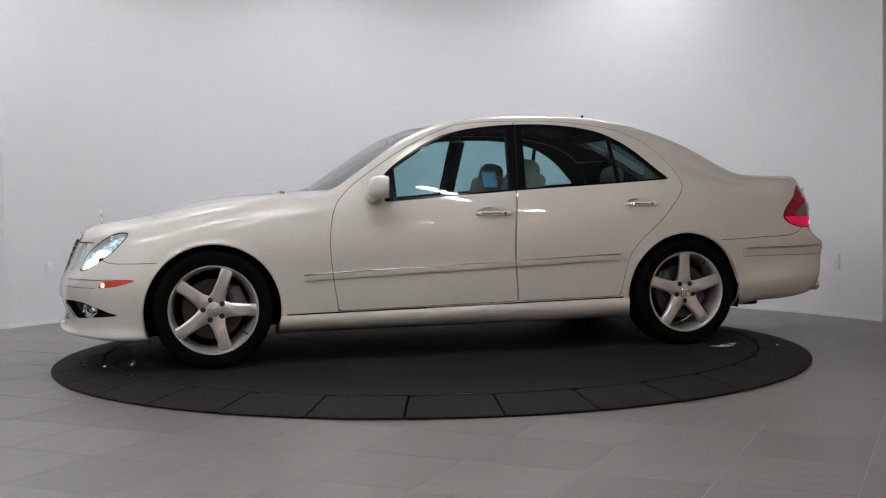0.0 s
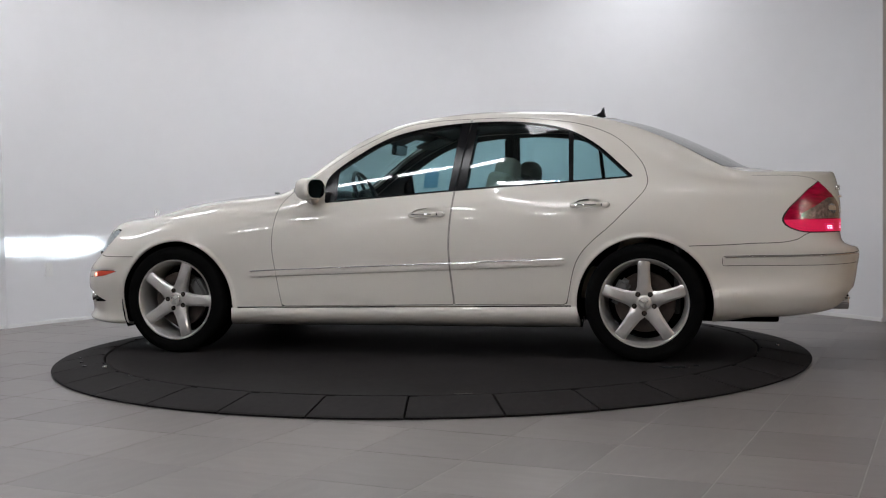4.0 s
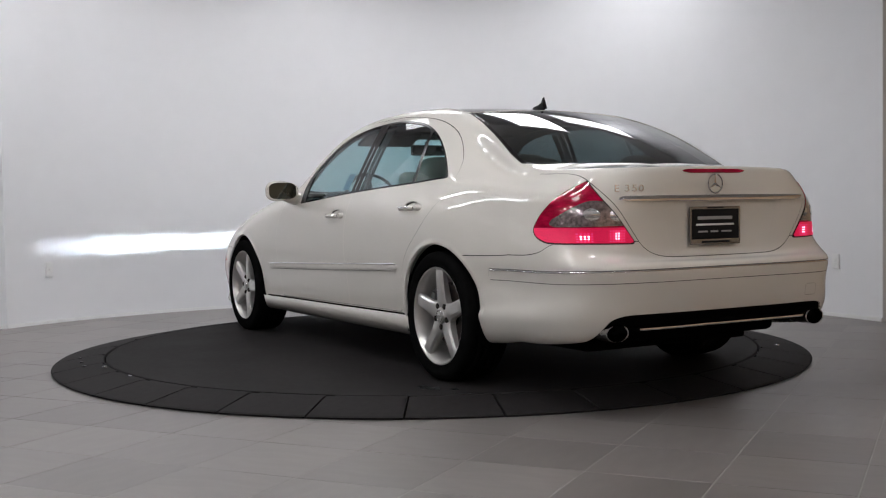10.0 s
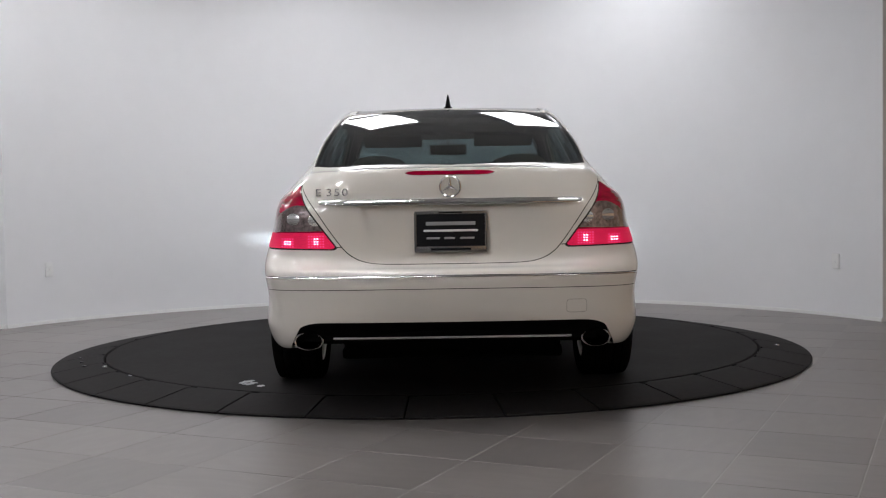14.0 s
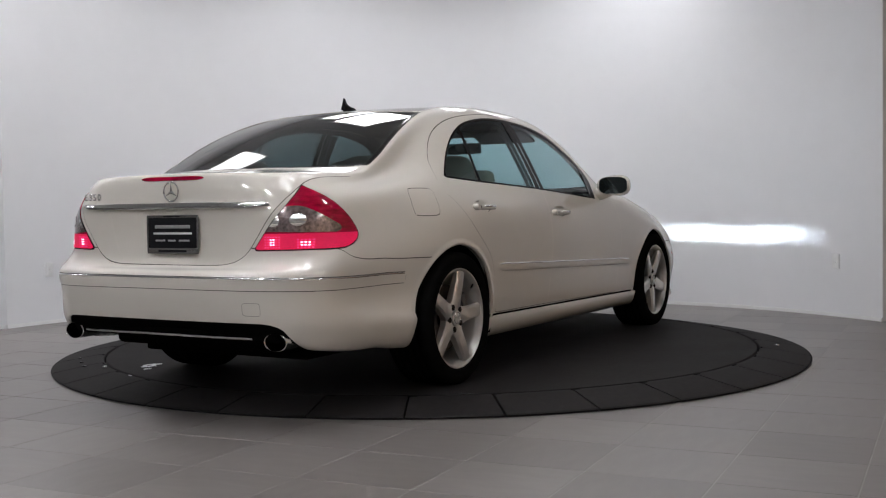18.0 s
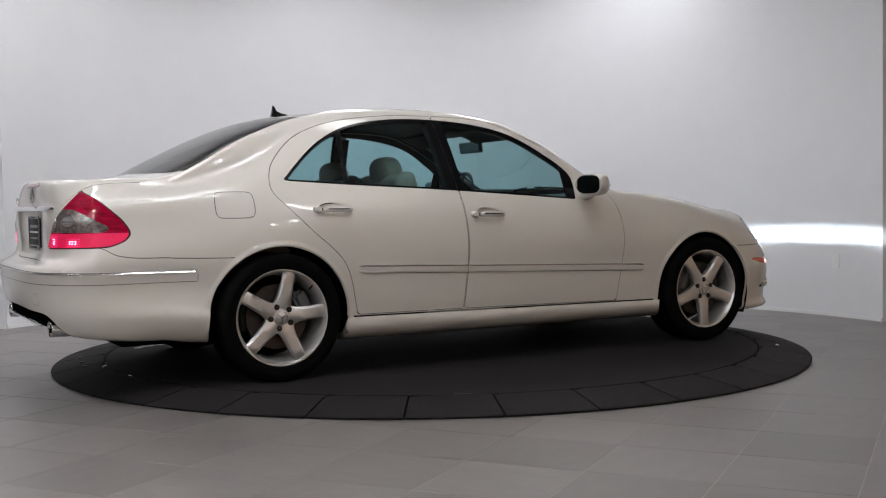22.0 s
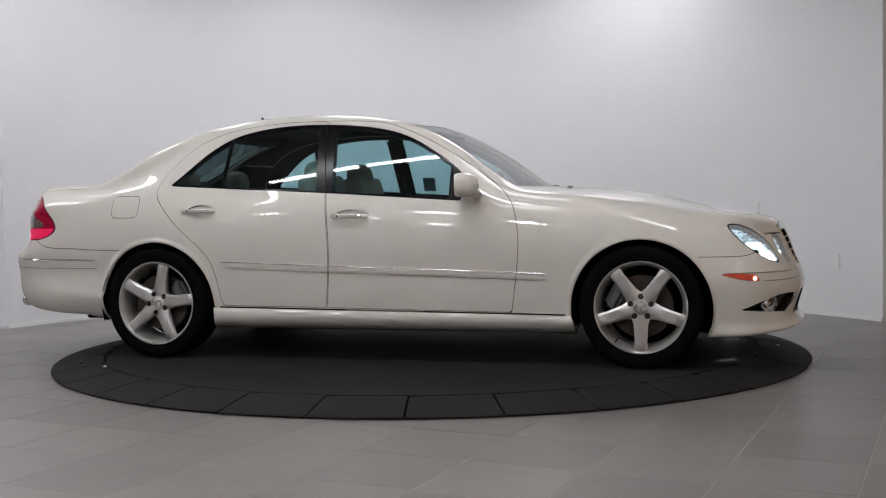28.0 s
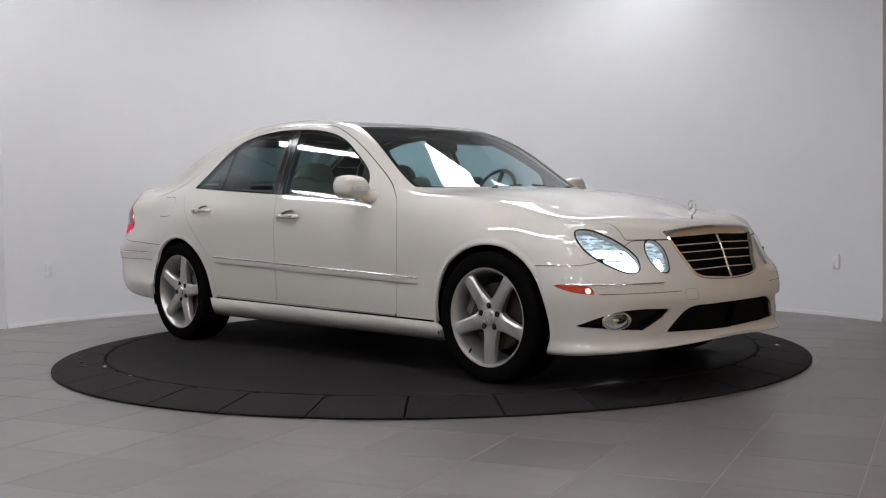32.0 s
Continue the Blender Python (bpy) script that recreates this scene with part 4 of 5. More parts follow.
    sill_gap, sill = sk.cut(sill, lambda P, A: np.where(P[:, 2] > 0.25, (0.286 - 0.0125 * (P[:, 0] - 0.73)) - P[:, 2], 1.0))
    gaps += sill_gap
    fender, quarter = sk.cut(rest, lambda P, A: 0.3 - P[:, 0])
    rail, quarter = sk.cut(quarter, lambda P, A: np.where(P[:, 2] > 1.2, -1.0, 1.0))

    # pieces per side
    strip_f = inside_of([(0.937, 0.487), (0.915, 0.507), (0.80, 0.513), (0.0, 0.541), (-0.97, 0.576), (-1.004, 0.565), (-1.004, 0.552), (-0.96, 0.533), (0.0, 0.498), (0.80, 0.470), (0.915, 0.467)], "xz", side_of)
    strip_top = curve([(-1.0, 0.576), (0.0, 0.541), (0.80, 0.513), (0.93, 0.506)])
    cups = {"front_door": inside_of(ellipse(-0.185, 0.836, 0.088, 0.032, -2), "xz", side_of), "rear_door": inside_of(ellipse(-1.125, 0.876, 0.088, 0.032, -2), "xz", side_of)}
    cup = {}
    cup["front_door"], front_door = sk.cut(front_door, cups["front_door"])
    cup["rear_door"], rear_door = sk.cut(rear_door, cups["rear_door"])
    flap_f = inside_of([(-1.735, 0.84), (-1.745, 0.87), (-1.745, 0.935), (-1.735, 0.963), (-1.70, 0.968), (-1.59, 0.968), (-1.558, 0.96), (-1.548, 0.93), (-1.548, 0.87), (-1.558, 0.842), (-1.59, 0.834), (-1.70, 0.834)], "xz", side_of)
    for side in BOTH:
        obs = {}
        for name, polys in (("front_door", front_door), ("rear_door", rear_door), ("front_fender", fender), ("rear_quarter", quarter), ("roof_rail", rail)):
            if name == "rear_quarter" and side < 0:
                flap, around = sk.cut(polys, flap_f)
                flap, edge = sk.cut(flap, grow(flap_f, -0.0038))
                obs[name] = sk.mesh(name, around, M_PAINT, car, (side,), thick=0.012)
                sk.mesh("fuel_flap", flap, M_PAINT, obs[name], (side,), 0.0004, thick=0.004)
                sk.mesh("flap_gap", edge, M_GAP, obs[name], (side,), -0.0012)
                continue
            obs[name] = sk.mesh(name, polys, M_PAINT, car, (side,), thick=0.012)
        sk.mesh("sill", sill, M_PAINT, car, (side,), 0.020, "cream flared side skirt", thick=0.036, tilt=lambda p, a: 1.25 * ((p[2] - 0.205) / (0.083 - 0.0125 * (p[0] - 0.73)) - 0.42))
        for name, src in (("front_door", front_door), ("rear_door", rear_door), ("front_fender", fender)):
            ob = obs[name]
            strip, _ = sk.cut(src, strip_f)
            line, strip = slice_out(strip, lambda P, A: P[:, 2] - (strip_top(A) - 0.0415))
            sk.mesh("strip_seam", line, M_GAP, ob, (side,), 0.0015)
            sk.mesh("rubbing_strip", strip, M_PAINT, ob, (side,), 0.005, thick=0.008, tilt=lambda p, a: 0.55 * ((p[2] - float(strip_top(a)) + 0.0215) / 0.0215) ** 3)
            bright, _ = slice_out(strip, above(lambda A: strip_top(A) - 0.0065))
            sk.mesh("chrome_trim", bright, M_CHROME, ob, (side,), 0.0068, "thin chrome line", thick=0.004, tilt=lambda p, a: 0.45 + 1.1 * (p[2] - float(strip_top(a)) + 0.00325) / 0.00325)
            if name in cup:
                sk.mesh("handle_cup", cup[name], M_PAINT, ob, (side,), -0.016, thick=-0.016)
        sk.mesh("window_seal", border, M_BLACK, car, (side,), -0.002)
        sk.mesh("mirror_base_panel", sail, M_BLACK, obs["front_door"], (side,), -0.001)
        sk.mesh("pillar_cover", post, M_BLACK, car, (side,), -0.002, "glossy black pillar cover")
        sk.mesh("pillar_gap", post_gap, M_GAP, car, (side,), -0.008)
        sk.mesh("window_divider", divider, M_BLACK, obs["rear_door"], (side,), -0.002)
        sk.mesh("front_side_window", front_pane, M_GLASS, obs["front_door"], (side,), -0.006, "tinted green side window", pane=True)
        sk.mesh("rear_side_window", rear_pane, M_GLASS, obs["rear_door"], (side,), -0.006, "tinted green side window", pane=True)
        sk.mesh("quarter_window", quarter_pane, M_GLASS, obs["rear_door"], (side,), -0.006, "tinted green quarter window", pane=True)
        sk.mesh("panel_gap", gaps, M_GAP, car, (side,), -0.002)
        # cabin lining behind the outer panels
        low_front, _ = sk.cut(front_door, lambda P, A: P[:, 2] - 0.93)
        low_rear, _ = sk.cut(rear_door, lambda P, A: P[:, 2] - 1.0)
        sk.mesh("door_lining", low_front, M_CABIN, obs["front_door"], (side,), -0.06, "dark door lining", thick=-0.05)
        sk.mesh("door_lining", low_rear, M_CABIN, obs["rear_door"], (side,), -0.06, "dark door lining", thick=-0.05)
        frames, _ = sk.cut(front_door + rear_door + rail + border, lambda P, A: 0.93 - P[:, 2])
        sk.mesh("pillar_lining", frames, M_CABIN, car, (side,), -0.03, "dark pillar lining")
        sk.mesh("pillar_lining", post, M_CABIN, car, (side,), -0.05, "dark pillar lining")
        inner_c, _ = sk.cut(quarter, lambda P, A: np.maximum(0.95 - P[:, 2], P[:, 0] + 1.2))
        sk.mesh("pillar_lining", inner_c, M_CABIN, car, (side,), -0.05, "dark pillar lining")
        a_post, _ = sk.cut(fender, lambda P, A: np.maximum(0.97 - P[:, 2], P[:, 0] - 0.85))
        sk.mesh("pillar_lining", a_post, M_CABIN, car, (side,), -0.03, "dark pillar lining")
        # lamps
        for lamp_name, polys, depth in (("headlight", big_lamp, 0.040), ("inner_headlight", small_lamp, 0.028)):
            shell = polys
            if depth > 0.035:      # the projector's box passes through the reflector
                near = min((i for q in polys for i in q), key=lambda i: math.hypot(sk.p[i][1] - 0.672, sk.p[i][2] - 0.6145))
                hy, hz = 0.672 + depth * sk.n[near][1], 0.6130 + depth * sk.n[near][2]
                _, shell = slice_out(polys, lambda P, A: np.abs(P[:, 1] - hy) - 0.066, lambda P, A: np.abs(P[:, 2] - hz) - 0.019)
            h = sk.mesh(lamp_name, shell, M_REFLECT, car, (side,), -depth, "lit clear oval headlight", thick=-depth * 0.96)
            sk.mesh("lens", polys, M_CLEAR, h, (side,), 0.002, "clear lamp glass").visible_shadow = False
            # the reflector emits the shine it would mirror from the bulb
            sk.mesh("lit_reflector", shell, M_LITLAMP, h, (side,), 0.004 - depth, "facetted reflector with its white-blue shine as emission")
            spot = ellipse(0.618, 0.612, 0.062, 0.050, 51.4) if depth > 0.035 else ellipse(0.462, 0.592, 0.026, 0.016, 80)
            bright, _ = sk.cut(shell, inside_of(spot, "yz", front))
            if depth > 0.035:
                eye, _ = sk.cut(polys, inside_of(ellipse(0.660, 0.613, 0.100, 0.044, 24), "yz", front))
                sk.mesh("projector_lens", eye, M_PROJECTOR, h, (side,), -0.016, "glowing projector lens").visible_shadow = False
            sk.mesh("bright_spot", bright, M_XENON, h, (side,), 0.009 - depth, "dazzling white-blue bulb")
        t = sk.mesh("tail_light", tail_red, M_REDLENS, car, (side,), 0.003, "red and clear tail light, lower band lit", thick=0.01)
        sk.mesh("lamp_back", tail, M_UNDER, t, (side,), -0.03, "black lamp housing", thick=-0.026)
        sk.mesh("clear_band", tail_clear, M_SMOKE, t, (side,), 0.003, "smoky clear band")
        for by, bz in ((0.575, 0.828), (0.672, 0.832)):
            dome, _ = sk.cut(tail_clear, inside_of(ellipse(by, bz, 0.030, 0.026, 0), "yz", rear))
            sk.mesh("bulb_bowl", dome, M_SILVER, t, (side,), 0.0042, "silver bulb bowl behind clear lens", tilt=lambda p, a: 1.5 * (p[2] - bz) / 0.026)
        lit = sk.mesh("lit_band", tail_lit, M_TAILGLOW, t, (side,), 0.003, "glowing red band")
        for y0, cols, rows_n in ((0.540, 6, 5), (0.675, 5, 4)):
            for c in range(cols):
                for r in range(rows_n):
                    yc, zc = y0 + 0.0125 * c, 0.715 + 0.0112 * r
                    cell, _ = slice_out(tail_lit, lambda P, A: P[:, 1] - yc - 0.0034, lambda P, A: yc - 0.0034 - P[:, 1], lambda P, A: P[:, 2] - zc - 0.0026, lambda P, A: zc - 0.0026 - P[:, 2])
                    if cell:
                        sk.mesh("led", cell, M_HOTLED if abs(c - cols / 2 + 0.5) < 1.2 and 0 < r < rows_n - 1 else M_LED, lit, (side,), 0.0042, "bright tail diode", thick=0.003)
        sk.mesh("side_marker", marker, M_AMBER, car, (side,), 0.003, "lit orange side marker", thick=0.006)
        rec = sk.mesh("fog_recess", fog, M_BLACK, car, (side,), -0.035, "black fog lamp recess", thick=-0.035)
    # pieces across the middle
    sk.mesh("windscreen", screen, M_SCREEN, car, BOTH, -0.003, "clear raked windscreen", pane=True)
    sk.mesh("windscreen_edge", screen_edge, M_BLACK, car, BOTH, -0.003)
    rg = sk.mesh("roof_glass", roof_glass, M_ROOFGLASS, car, BOTH, -0.001, "black panoramic roof glass")
    sk.mesh("headliner", roof_glass, M_CABIN, rg, BOTH, -0.035, "dark headliner")
    sk.mesh("rear_window", back, M_BACKGLASS, car, BOTH, -0.003, "dark tinted rear window", pane=True)
    sk.mesh("rear_window_edge", back_edge, M_BLACK, car, BOTH, -0.003)
    sk.mesh("bonnet", hood, M_PAINT, car, BOTH, thick=0.012)
    bl = sk.mesh("boot_lid", lid, M_PAINT, car, BOTH, thick=0.014)
    sk.mesh("plate_recess", lid_low, M_PAINT, bl, BOTH, -0.012, thick=-0.012)
    bar, _ = sk.cut(lid + lid_low, inside_of([(-0.3, 0.913), (0.0, 0.913), (0.3, 0.911), (0.555, 0.905), (0.50, 0.888), (0.3, 0.886), (0.0, 0.886), (-0.3, 0.886)], "yz", rear))
    sk.mesh("chrome_bar", bar, M_CHROME, bl, BOTH, 0.014, "polished chrome handle bar", thick=0.016, tilt=lambda p, a: 0.55 + 0.9 * (p[2] - 0.8995) / 0.0135)
    sk.mesh("brake_light", brake, M_REDLENS, bl, BOTH, 0.002, "red high brake light", thick=0.004)
    rb = sk.mesh("rear_bumper", rear_bumper, M_PAINT, car, BOTH, thick=0.012)
    sk.mesh("chrome_trim", rear_chrome, M_CHROME, rb, BOTH, 0.003, "thin chrome line", thick=0.005, tilt=lambda p, a: 0.45 + 1.1 * (p[2] - float(rs_top(a)) + 0.0065) / 0.003)
    sk.mesh("tow_cover_seam", tow_rear, M_SEAM, rb, (-1,), 0.0006)
    sk.mesh("diffuser", diffuser, M_UNDER, rb, BOTH, -0.02, "matt black lower diffuser", thick=-0.02)
    fb = sk.mesh("front_bumper", front_bumper, M_PAINT, car, BOTH, thick=0.012)
    for side in BOTH:
        sk.mesh("chrome_trim", front_chrome, M_CHROME, fb, (side,), 0.003, "thin chrome line", thick=0.005, tilt=lambda p, a: 0.45 + 1.1 * (p[2] - 0.50625) / 0.00275)
    sk.mesh("tow_cover_seam", tow_front, M_SEAM, fb, (-1,), 0.0006)
    sk.mesh("lower_intake", intake, M_MESH, fb, BOTH, -0.035, "black mesh air intake", thick=-0.035)
    g = sk.mesh("grille", grille_frame, M_CHROME, car, BOTH, 0.006, "chrome radiator grille with four slats", thick=0.02)
    sk.mesh("grille_mesh", grille_in, M_MESH, g, BOTH, -0.05, "black mesh behind the slats", thick=-0.04)
    for zc in (0.557, 0.599, 0.640, 0.676):
        slat, _ = slice_out(grille_in, lambda P, A: P[:, 2] - zc - 0.02 * (0.3 - P[:, 1]) - 0.0021, lambda P, A: zc + 0.02 * (0.3 - P[:, 1]) - 0.0021 - P[:, 2])
        sk.mesh("slat", slat, M_SILVER, g, BOTH, -0.006, "silver slat", thick=0.002)
    centre, _ = sk.cut(grille_in, lambda P, A: P[:, 1] - 0.0035)
    sk.mesh("centre_bar", centre, M_SILVER, g, BOTH, -0.004, thick=0.006)
    return sk, obs


SKIN, _sides = build_body()


def skin_x(y, z, front=True):
    """How far out the skin lies at a height and a distance from the middle, at the nose or the tail."""
    d = np.hypot(SKIN.rows[:, :, 1] - abs(y), SKIN.rows[:, :, 2] - z) + np.where((SKIN.rows[:, :, 0] > 1.5) if front else (SKIN.rows[:, :, 0] < -1.8), 0, 9)
    i, j = np.unravel_index(d.argmin(), d.shape)
    return float(SKIN.rows[i, j, 0])


def skin_y(x, z):
    d = np.hypot(SKIN.rows[:, :, 0] - x, SKIN.rows[:, :, 2] - z)
    i, j = np.unravel_index(d.argmin(), d.shape)
    return float(SKIN.rows[i, j, 1])


# ---------------------------------------------------------------- wheels
def spoke():
    """One tapered, faceted spoke that runs outwards along x, its face towards y."""
    bm = bmesh.new()
    rows = []
    for r, w, y, d in ((0.030, 0.046, 0.086, 0.045), (0.065, 0.044, 0.092, 0.045), (0.09, 0.036, 0.096, 0.045), (0.13, 0.033, 0.099, 0.042), (0.18, 0.031, 0.102, 0.036), (0.228, 0.032, 0.104, 0.028), (0.238, 0.032, 0.099, 0.02)):
        rows.append([bm.verts.new(p) for p in ((r, y - d, -w * 1.0), (r, y - 0.010, -w * 1.08), (r, y, -w * 0.72), (r, y, w * 0.72), (r, y - 0.010, w * 1.08), (r, y - d, w * 1.0))])
    for p, q in zip(rows, rows[1:]):
        for k in range(6):
            bm.faces.new((p[k], p[(k + 1) % 6], q[(k + 1) % 6], q[k]))
    bm.faces.new(rows[0])
    bm.faces.new(rows[-1][::-1])
    bmesh.ops.recalc_face_normals(bm, faces=bm.faces[:])
    return bm


def tyre_mesh():
    prof = [(0.238, -0.105), (0.27, -0.122), (0.31, -0.119), (0.3215, -0.108)]
    for y in (-0.085, -0.045, 0.0, 0.045, 0.085):
        prof += [(0.3255, y - 0.017), (0.327, y - 0.015), (0.327, y + 0.015), (0.3255, y + 0.017), (0.321, y + 0.019), (0.321, y + 0.021)] if y < 0.08 else [(0.3255, y - 0.017), (0.3262, y), (0.3235, y + 0.018)]
    prof += [(0.316, 0.112), (0.30, 0.1185), (0.283, 0.1215), (0.281, 0.1205), (0.262, 0.1215), (0.252, 0.119), (0.247, 0.1105), (0.243, 0.104)]
    return lathe(prof, 96)


def build_wheel(x, side, phase, front):
    w = new("wheel")
    w.parent = car
    turn = pose(0, 0, 0, 0, 0, 0 if side > 0 else 180)
    w.matrix_basis = pose(x, side * 0.775, WHEEL_R) @ turn
    part("tyre", tyre_mesh(), M_RUBBER, w, "black low-profile tyre")
    rim = lathe([(0.2440, 0.103), (0.2475, 0.109), (0.2455, 0.1125), (0.240, 0.112), (0.2365, 0.106), (0.231, 0.098), (0.222, 0.07), (0.214, 0.02), (0.210, -0.05), (0.220, -0.1), (0.238, -0.105)], 96)
    part("rim", rim, M_ALLOY, w, "silver alloy rim")
    one = spoke()
    for k in range(5):
        b = one.copy()
        part("spoke", moved(b, Matrix.Rotation(-radians(phase + 72 * k), 4, "Y")), M_ALLOY, w)
    one.free()
    hub = lathe([(0.0005, 0.088), (0.045, 0.088), (0.066, 0.086), (0.073, 0.078), (0.075, 0.05)], 48)
    part("hub", hub, M_ALLOY, w)
    cap = lathe([(0.0005, 0.1005), (0.035, 0.0995), (0.0395, 0.0965), (0.0405, 0.086)], 40)
    cap_ob = part("hub_cap", cap, M_ALLOY, w, "round silver hub cap")
    star = join(lathe([(0.0265, 0.1000), (0.0285, 0.1022), (0.0305, 0.0995)], 36), *[moved(box(0.0265, 0.002, 0.0046, (0.0135, 0.1012, 0)), Matrix.Rotation(radians(90 + 120 * k), 4, "Y")) for k in range(3)])
    part("badge", star, M_CHROME, cap_ob)
    for k in range(5):
        a = radians(phase + 36 + 72 * k)
        # shade of the bolt hollow as a dark disc, raised above the hub
        well = lathe([(0.0005, 0.0937), (0.0125, 0.0937), (0.0145, 0.0925), (0.015, 0.085)], 18)
        part("bolt_well", moved(well, pose(0.0575 * math.cos(a), 0, 0.0575 * math.sin(a))), M_GAP, w)
        bolt = lathe([(0.0005, 0.0985), (0.006, 0.0985), (0.0075, 0.0970), (0.0075, 0.0930)], 6)
        part("wheel_bolt", moved(bolt, pose(0.0575 * math.cos(a), 0, 0.0575 * math.sin(a))), M_STEEL, w)
    a = radians(phase + 36)
    part("valve", moved(box(0.03, 0.008, 0.008, (0.218, 0.095, 0), 0.003), Matrix.Rotation(-a, 4, "Y")), M_BLACK, w)
    disc = lathe([(0.06, 0.02), (0.075, 0.03), (0.165, 0.03), (0.1665, 0.028), (0.1665, 0.004), (0.165, 0.002), (0.06, 0.002)], 64)
    part("brake_disc", disc, M_STEEL, w, "worn steel brake disc")
    cal = bmesh.new()
    bmesh.ops.create_cube(cal, size=1.0, matrix=Matrix.Diagonal((0.075, 0.075, 0.15, 1)))
    bmesh.ops.bevel(cal, geom=cal.edges[:], offset=0.02, segments=3, affect="EDGES")
    place = (1 if front else -1) * (1 if side > 0 else -1)
    part("brake_caliper", moved(cal, pose(-0.135 * place, 0.03, 0.06, 0, 28 * place, 0)), M_CALIPER, w)
    back = lathe([(0.0005, -0.09), (0.21, -0.09)], 32)
    part("back_plate", back, M_UNDER, w)
    return w


for wx, wside, wphase in ((AXLE_F, 1, 182), (AXLE_R, 1, 90), (AXLE_F, -1, 270), (AXLE_R, -1, 102)):
    build_wheel(wx, wside, wphase, wx > 0)


def arch_liner(x, side):
    bm = bmesh.new()
    cols = []
    for i in range(25):
        a = radians((-25 if x > 0 else -15) + (220 if x > 0 else 210) * i / 24)
        cols.append([bm.verts.new((x + 0.378 * math.cos(a), side * y, 0.314 + 0.378 * math.sin(a))) for y in (0.52, 0.862)])
    for p, q in zip(cols, cols[1:]):
        bm.faces.new((p[0], p[1], q[1], q[0]))
    cap = [c[0] for c in cols]
    bm.faces.new(cap)
    part("arch_liner", bm, M_UNDER, car, "black wheel arch liner")


for wx in (AXLE_F, AXLE_R):
    for ws in BOTH:
        arch_liner(wx, ws)
part("underbody", box(4.1, 1.0, 0.05, (-0.1, 0, 0.215), 0.015), M_UNDER, car, "black underbody")
part("floor_pan", box(2.06, 1.66, 0.03, (0.0, 0, 0.235), 0.008), M_UNDER, car, "black floor pan")
part("silencer", box(0.42, 0.95, 0.10, (-2.17, 0, 0.30), 0.045, 3), M_UNDER, car, "dark rear silencer")
part("front_valance", box(0.36, 1.0, 0.03, (1.92, 0, 0.215), 0.01), M_UNDER, car)
part("bulkhead", box(0.03, 1.5, 0.62, (0.93, 0, 0.60), 0.01), M_UNDER, car)
part("boot_panel", box(0.03, 1.56, 0.72, (-1.60, 0, 0.62), 0.01), M_CABIN, car)


# ---------------------------------------------------------------- lamps of the car
def lamp_insides(side):
    # dip beam: a bright strip at the back of a black shutter box
    y, z = 0.672, 0.622
    x1 = skin_x(y, z) - 0.026
    x0 = x1 - 0.085
    shutter = join(box(0.085, 0.116, 0.002, ((x0 + x1) / 2, side * y, z - 0.0006), turn=(0, 2.2, 0)), box(0.070, 0.116, 0.002, ((x0 + x1) / 2 - 0.0075, side * y, z - 0.018)), box(0.085, 0.002, 0.024, ((x0 + x1) / 2, side * (y + 0.058), z - 0.0095)), box(0.085, 0.002, 0.024, ((x0 + x1) / 2, side * (y - 0.058), z - 0.0095)))
    shutter = join(shutter, box(0.002, 0.122, 0.030, (x0 - 0.004, side * y, z - 0.0090)))
    part("beam_shutter", shutter, M_UNDER, car, "black beam shutter box", smooth=False)
    # emissive plates added above and below so the black box doesn't show dark
    cover = join(box(0.08, 0.120, 0.002, ((x0 + x1) / 2 - 0.004, side * y, z + 0.0025), turn=(0, 2.2, 0)), box(0.066, 0.120, 0.002, ((x0 + x1) / 2 - 0.011, side * y, z - 0.0210)))
    part("projector_cover", cover, M_LITLAMP, car, "glowing plate added to hide the shutter box", smooth=False)
    part("beam_source", box(0.002, 0.070, 0.006, (x0, side * y, z - 0.0045)), M_BEAM, car, "white-blue xenon light source", smooth=False)
    # fog lamp
    fx = skin_x(0.712, 0.338)
    m = pose(fx - 0.026, side * 0.712, 0.338, 0, 90, side * 24) @ Matrix.Diagonal((0.72, 1.28, 1, 1))
    ring = part("fog_lamp", moved(lathe([(0.046, 0.004), (0.050, 0.012), (0.057, 0.010), (0.059, 0.0), (0.057, -0.02), (0.046, -0.02)], 48, "Z", True), m), M_CHROME, car, "round fog lamp with a chrome ring")
    part("reflector", moved(lathe([(0.0005, -0.02), (0.03, -0.014), (0.047, 0.0)], 40, "Z"), m), M_REFLECT, ring)
    part("bulb", moved(lathe([(0.0005, 0.0), (0.012, -0.003), (0.016, -0.018)], 24, "Z"), m), M_CHROME, ring)
    lens = part("lens", moved(lathe([(0.0005, 0.012), (0.03, 0.009), (0.047, 0.003)], 40, "Z"), m), M_CLEAR, ring)
    lens.visible_shadow = False
    # glint in the side marker
    mx, my = 2.01, skin_y(2.01, 0.478)
    part("marker_bulb", moved(lathe([(0.0005, 0.003), (0.010, 0.001), (0.013, -0.003)], 20), pose(mx, side * (my + 0.006), 0.478, 0, 0, -side * 26) @ (pose(0, 0, 0) if side > 0 else pose(0, 0, 0, 180, 0, 0))), M_AMBERGLOW, car, "glowing orange bulb")


for ws in BOTH:
    lamp_insides(ws)


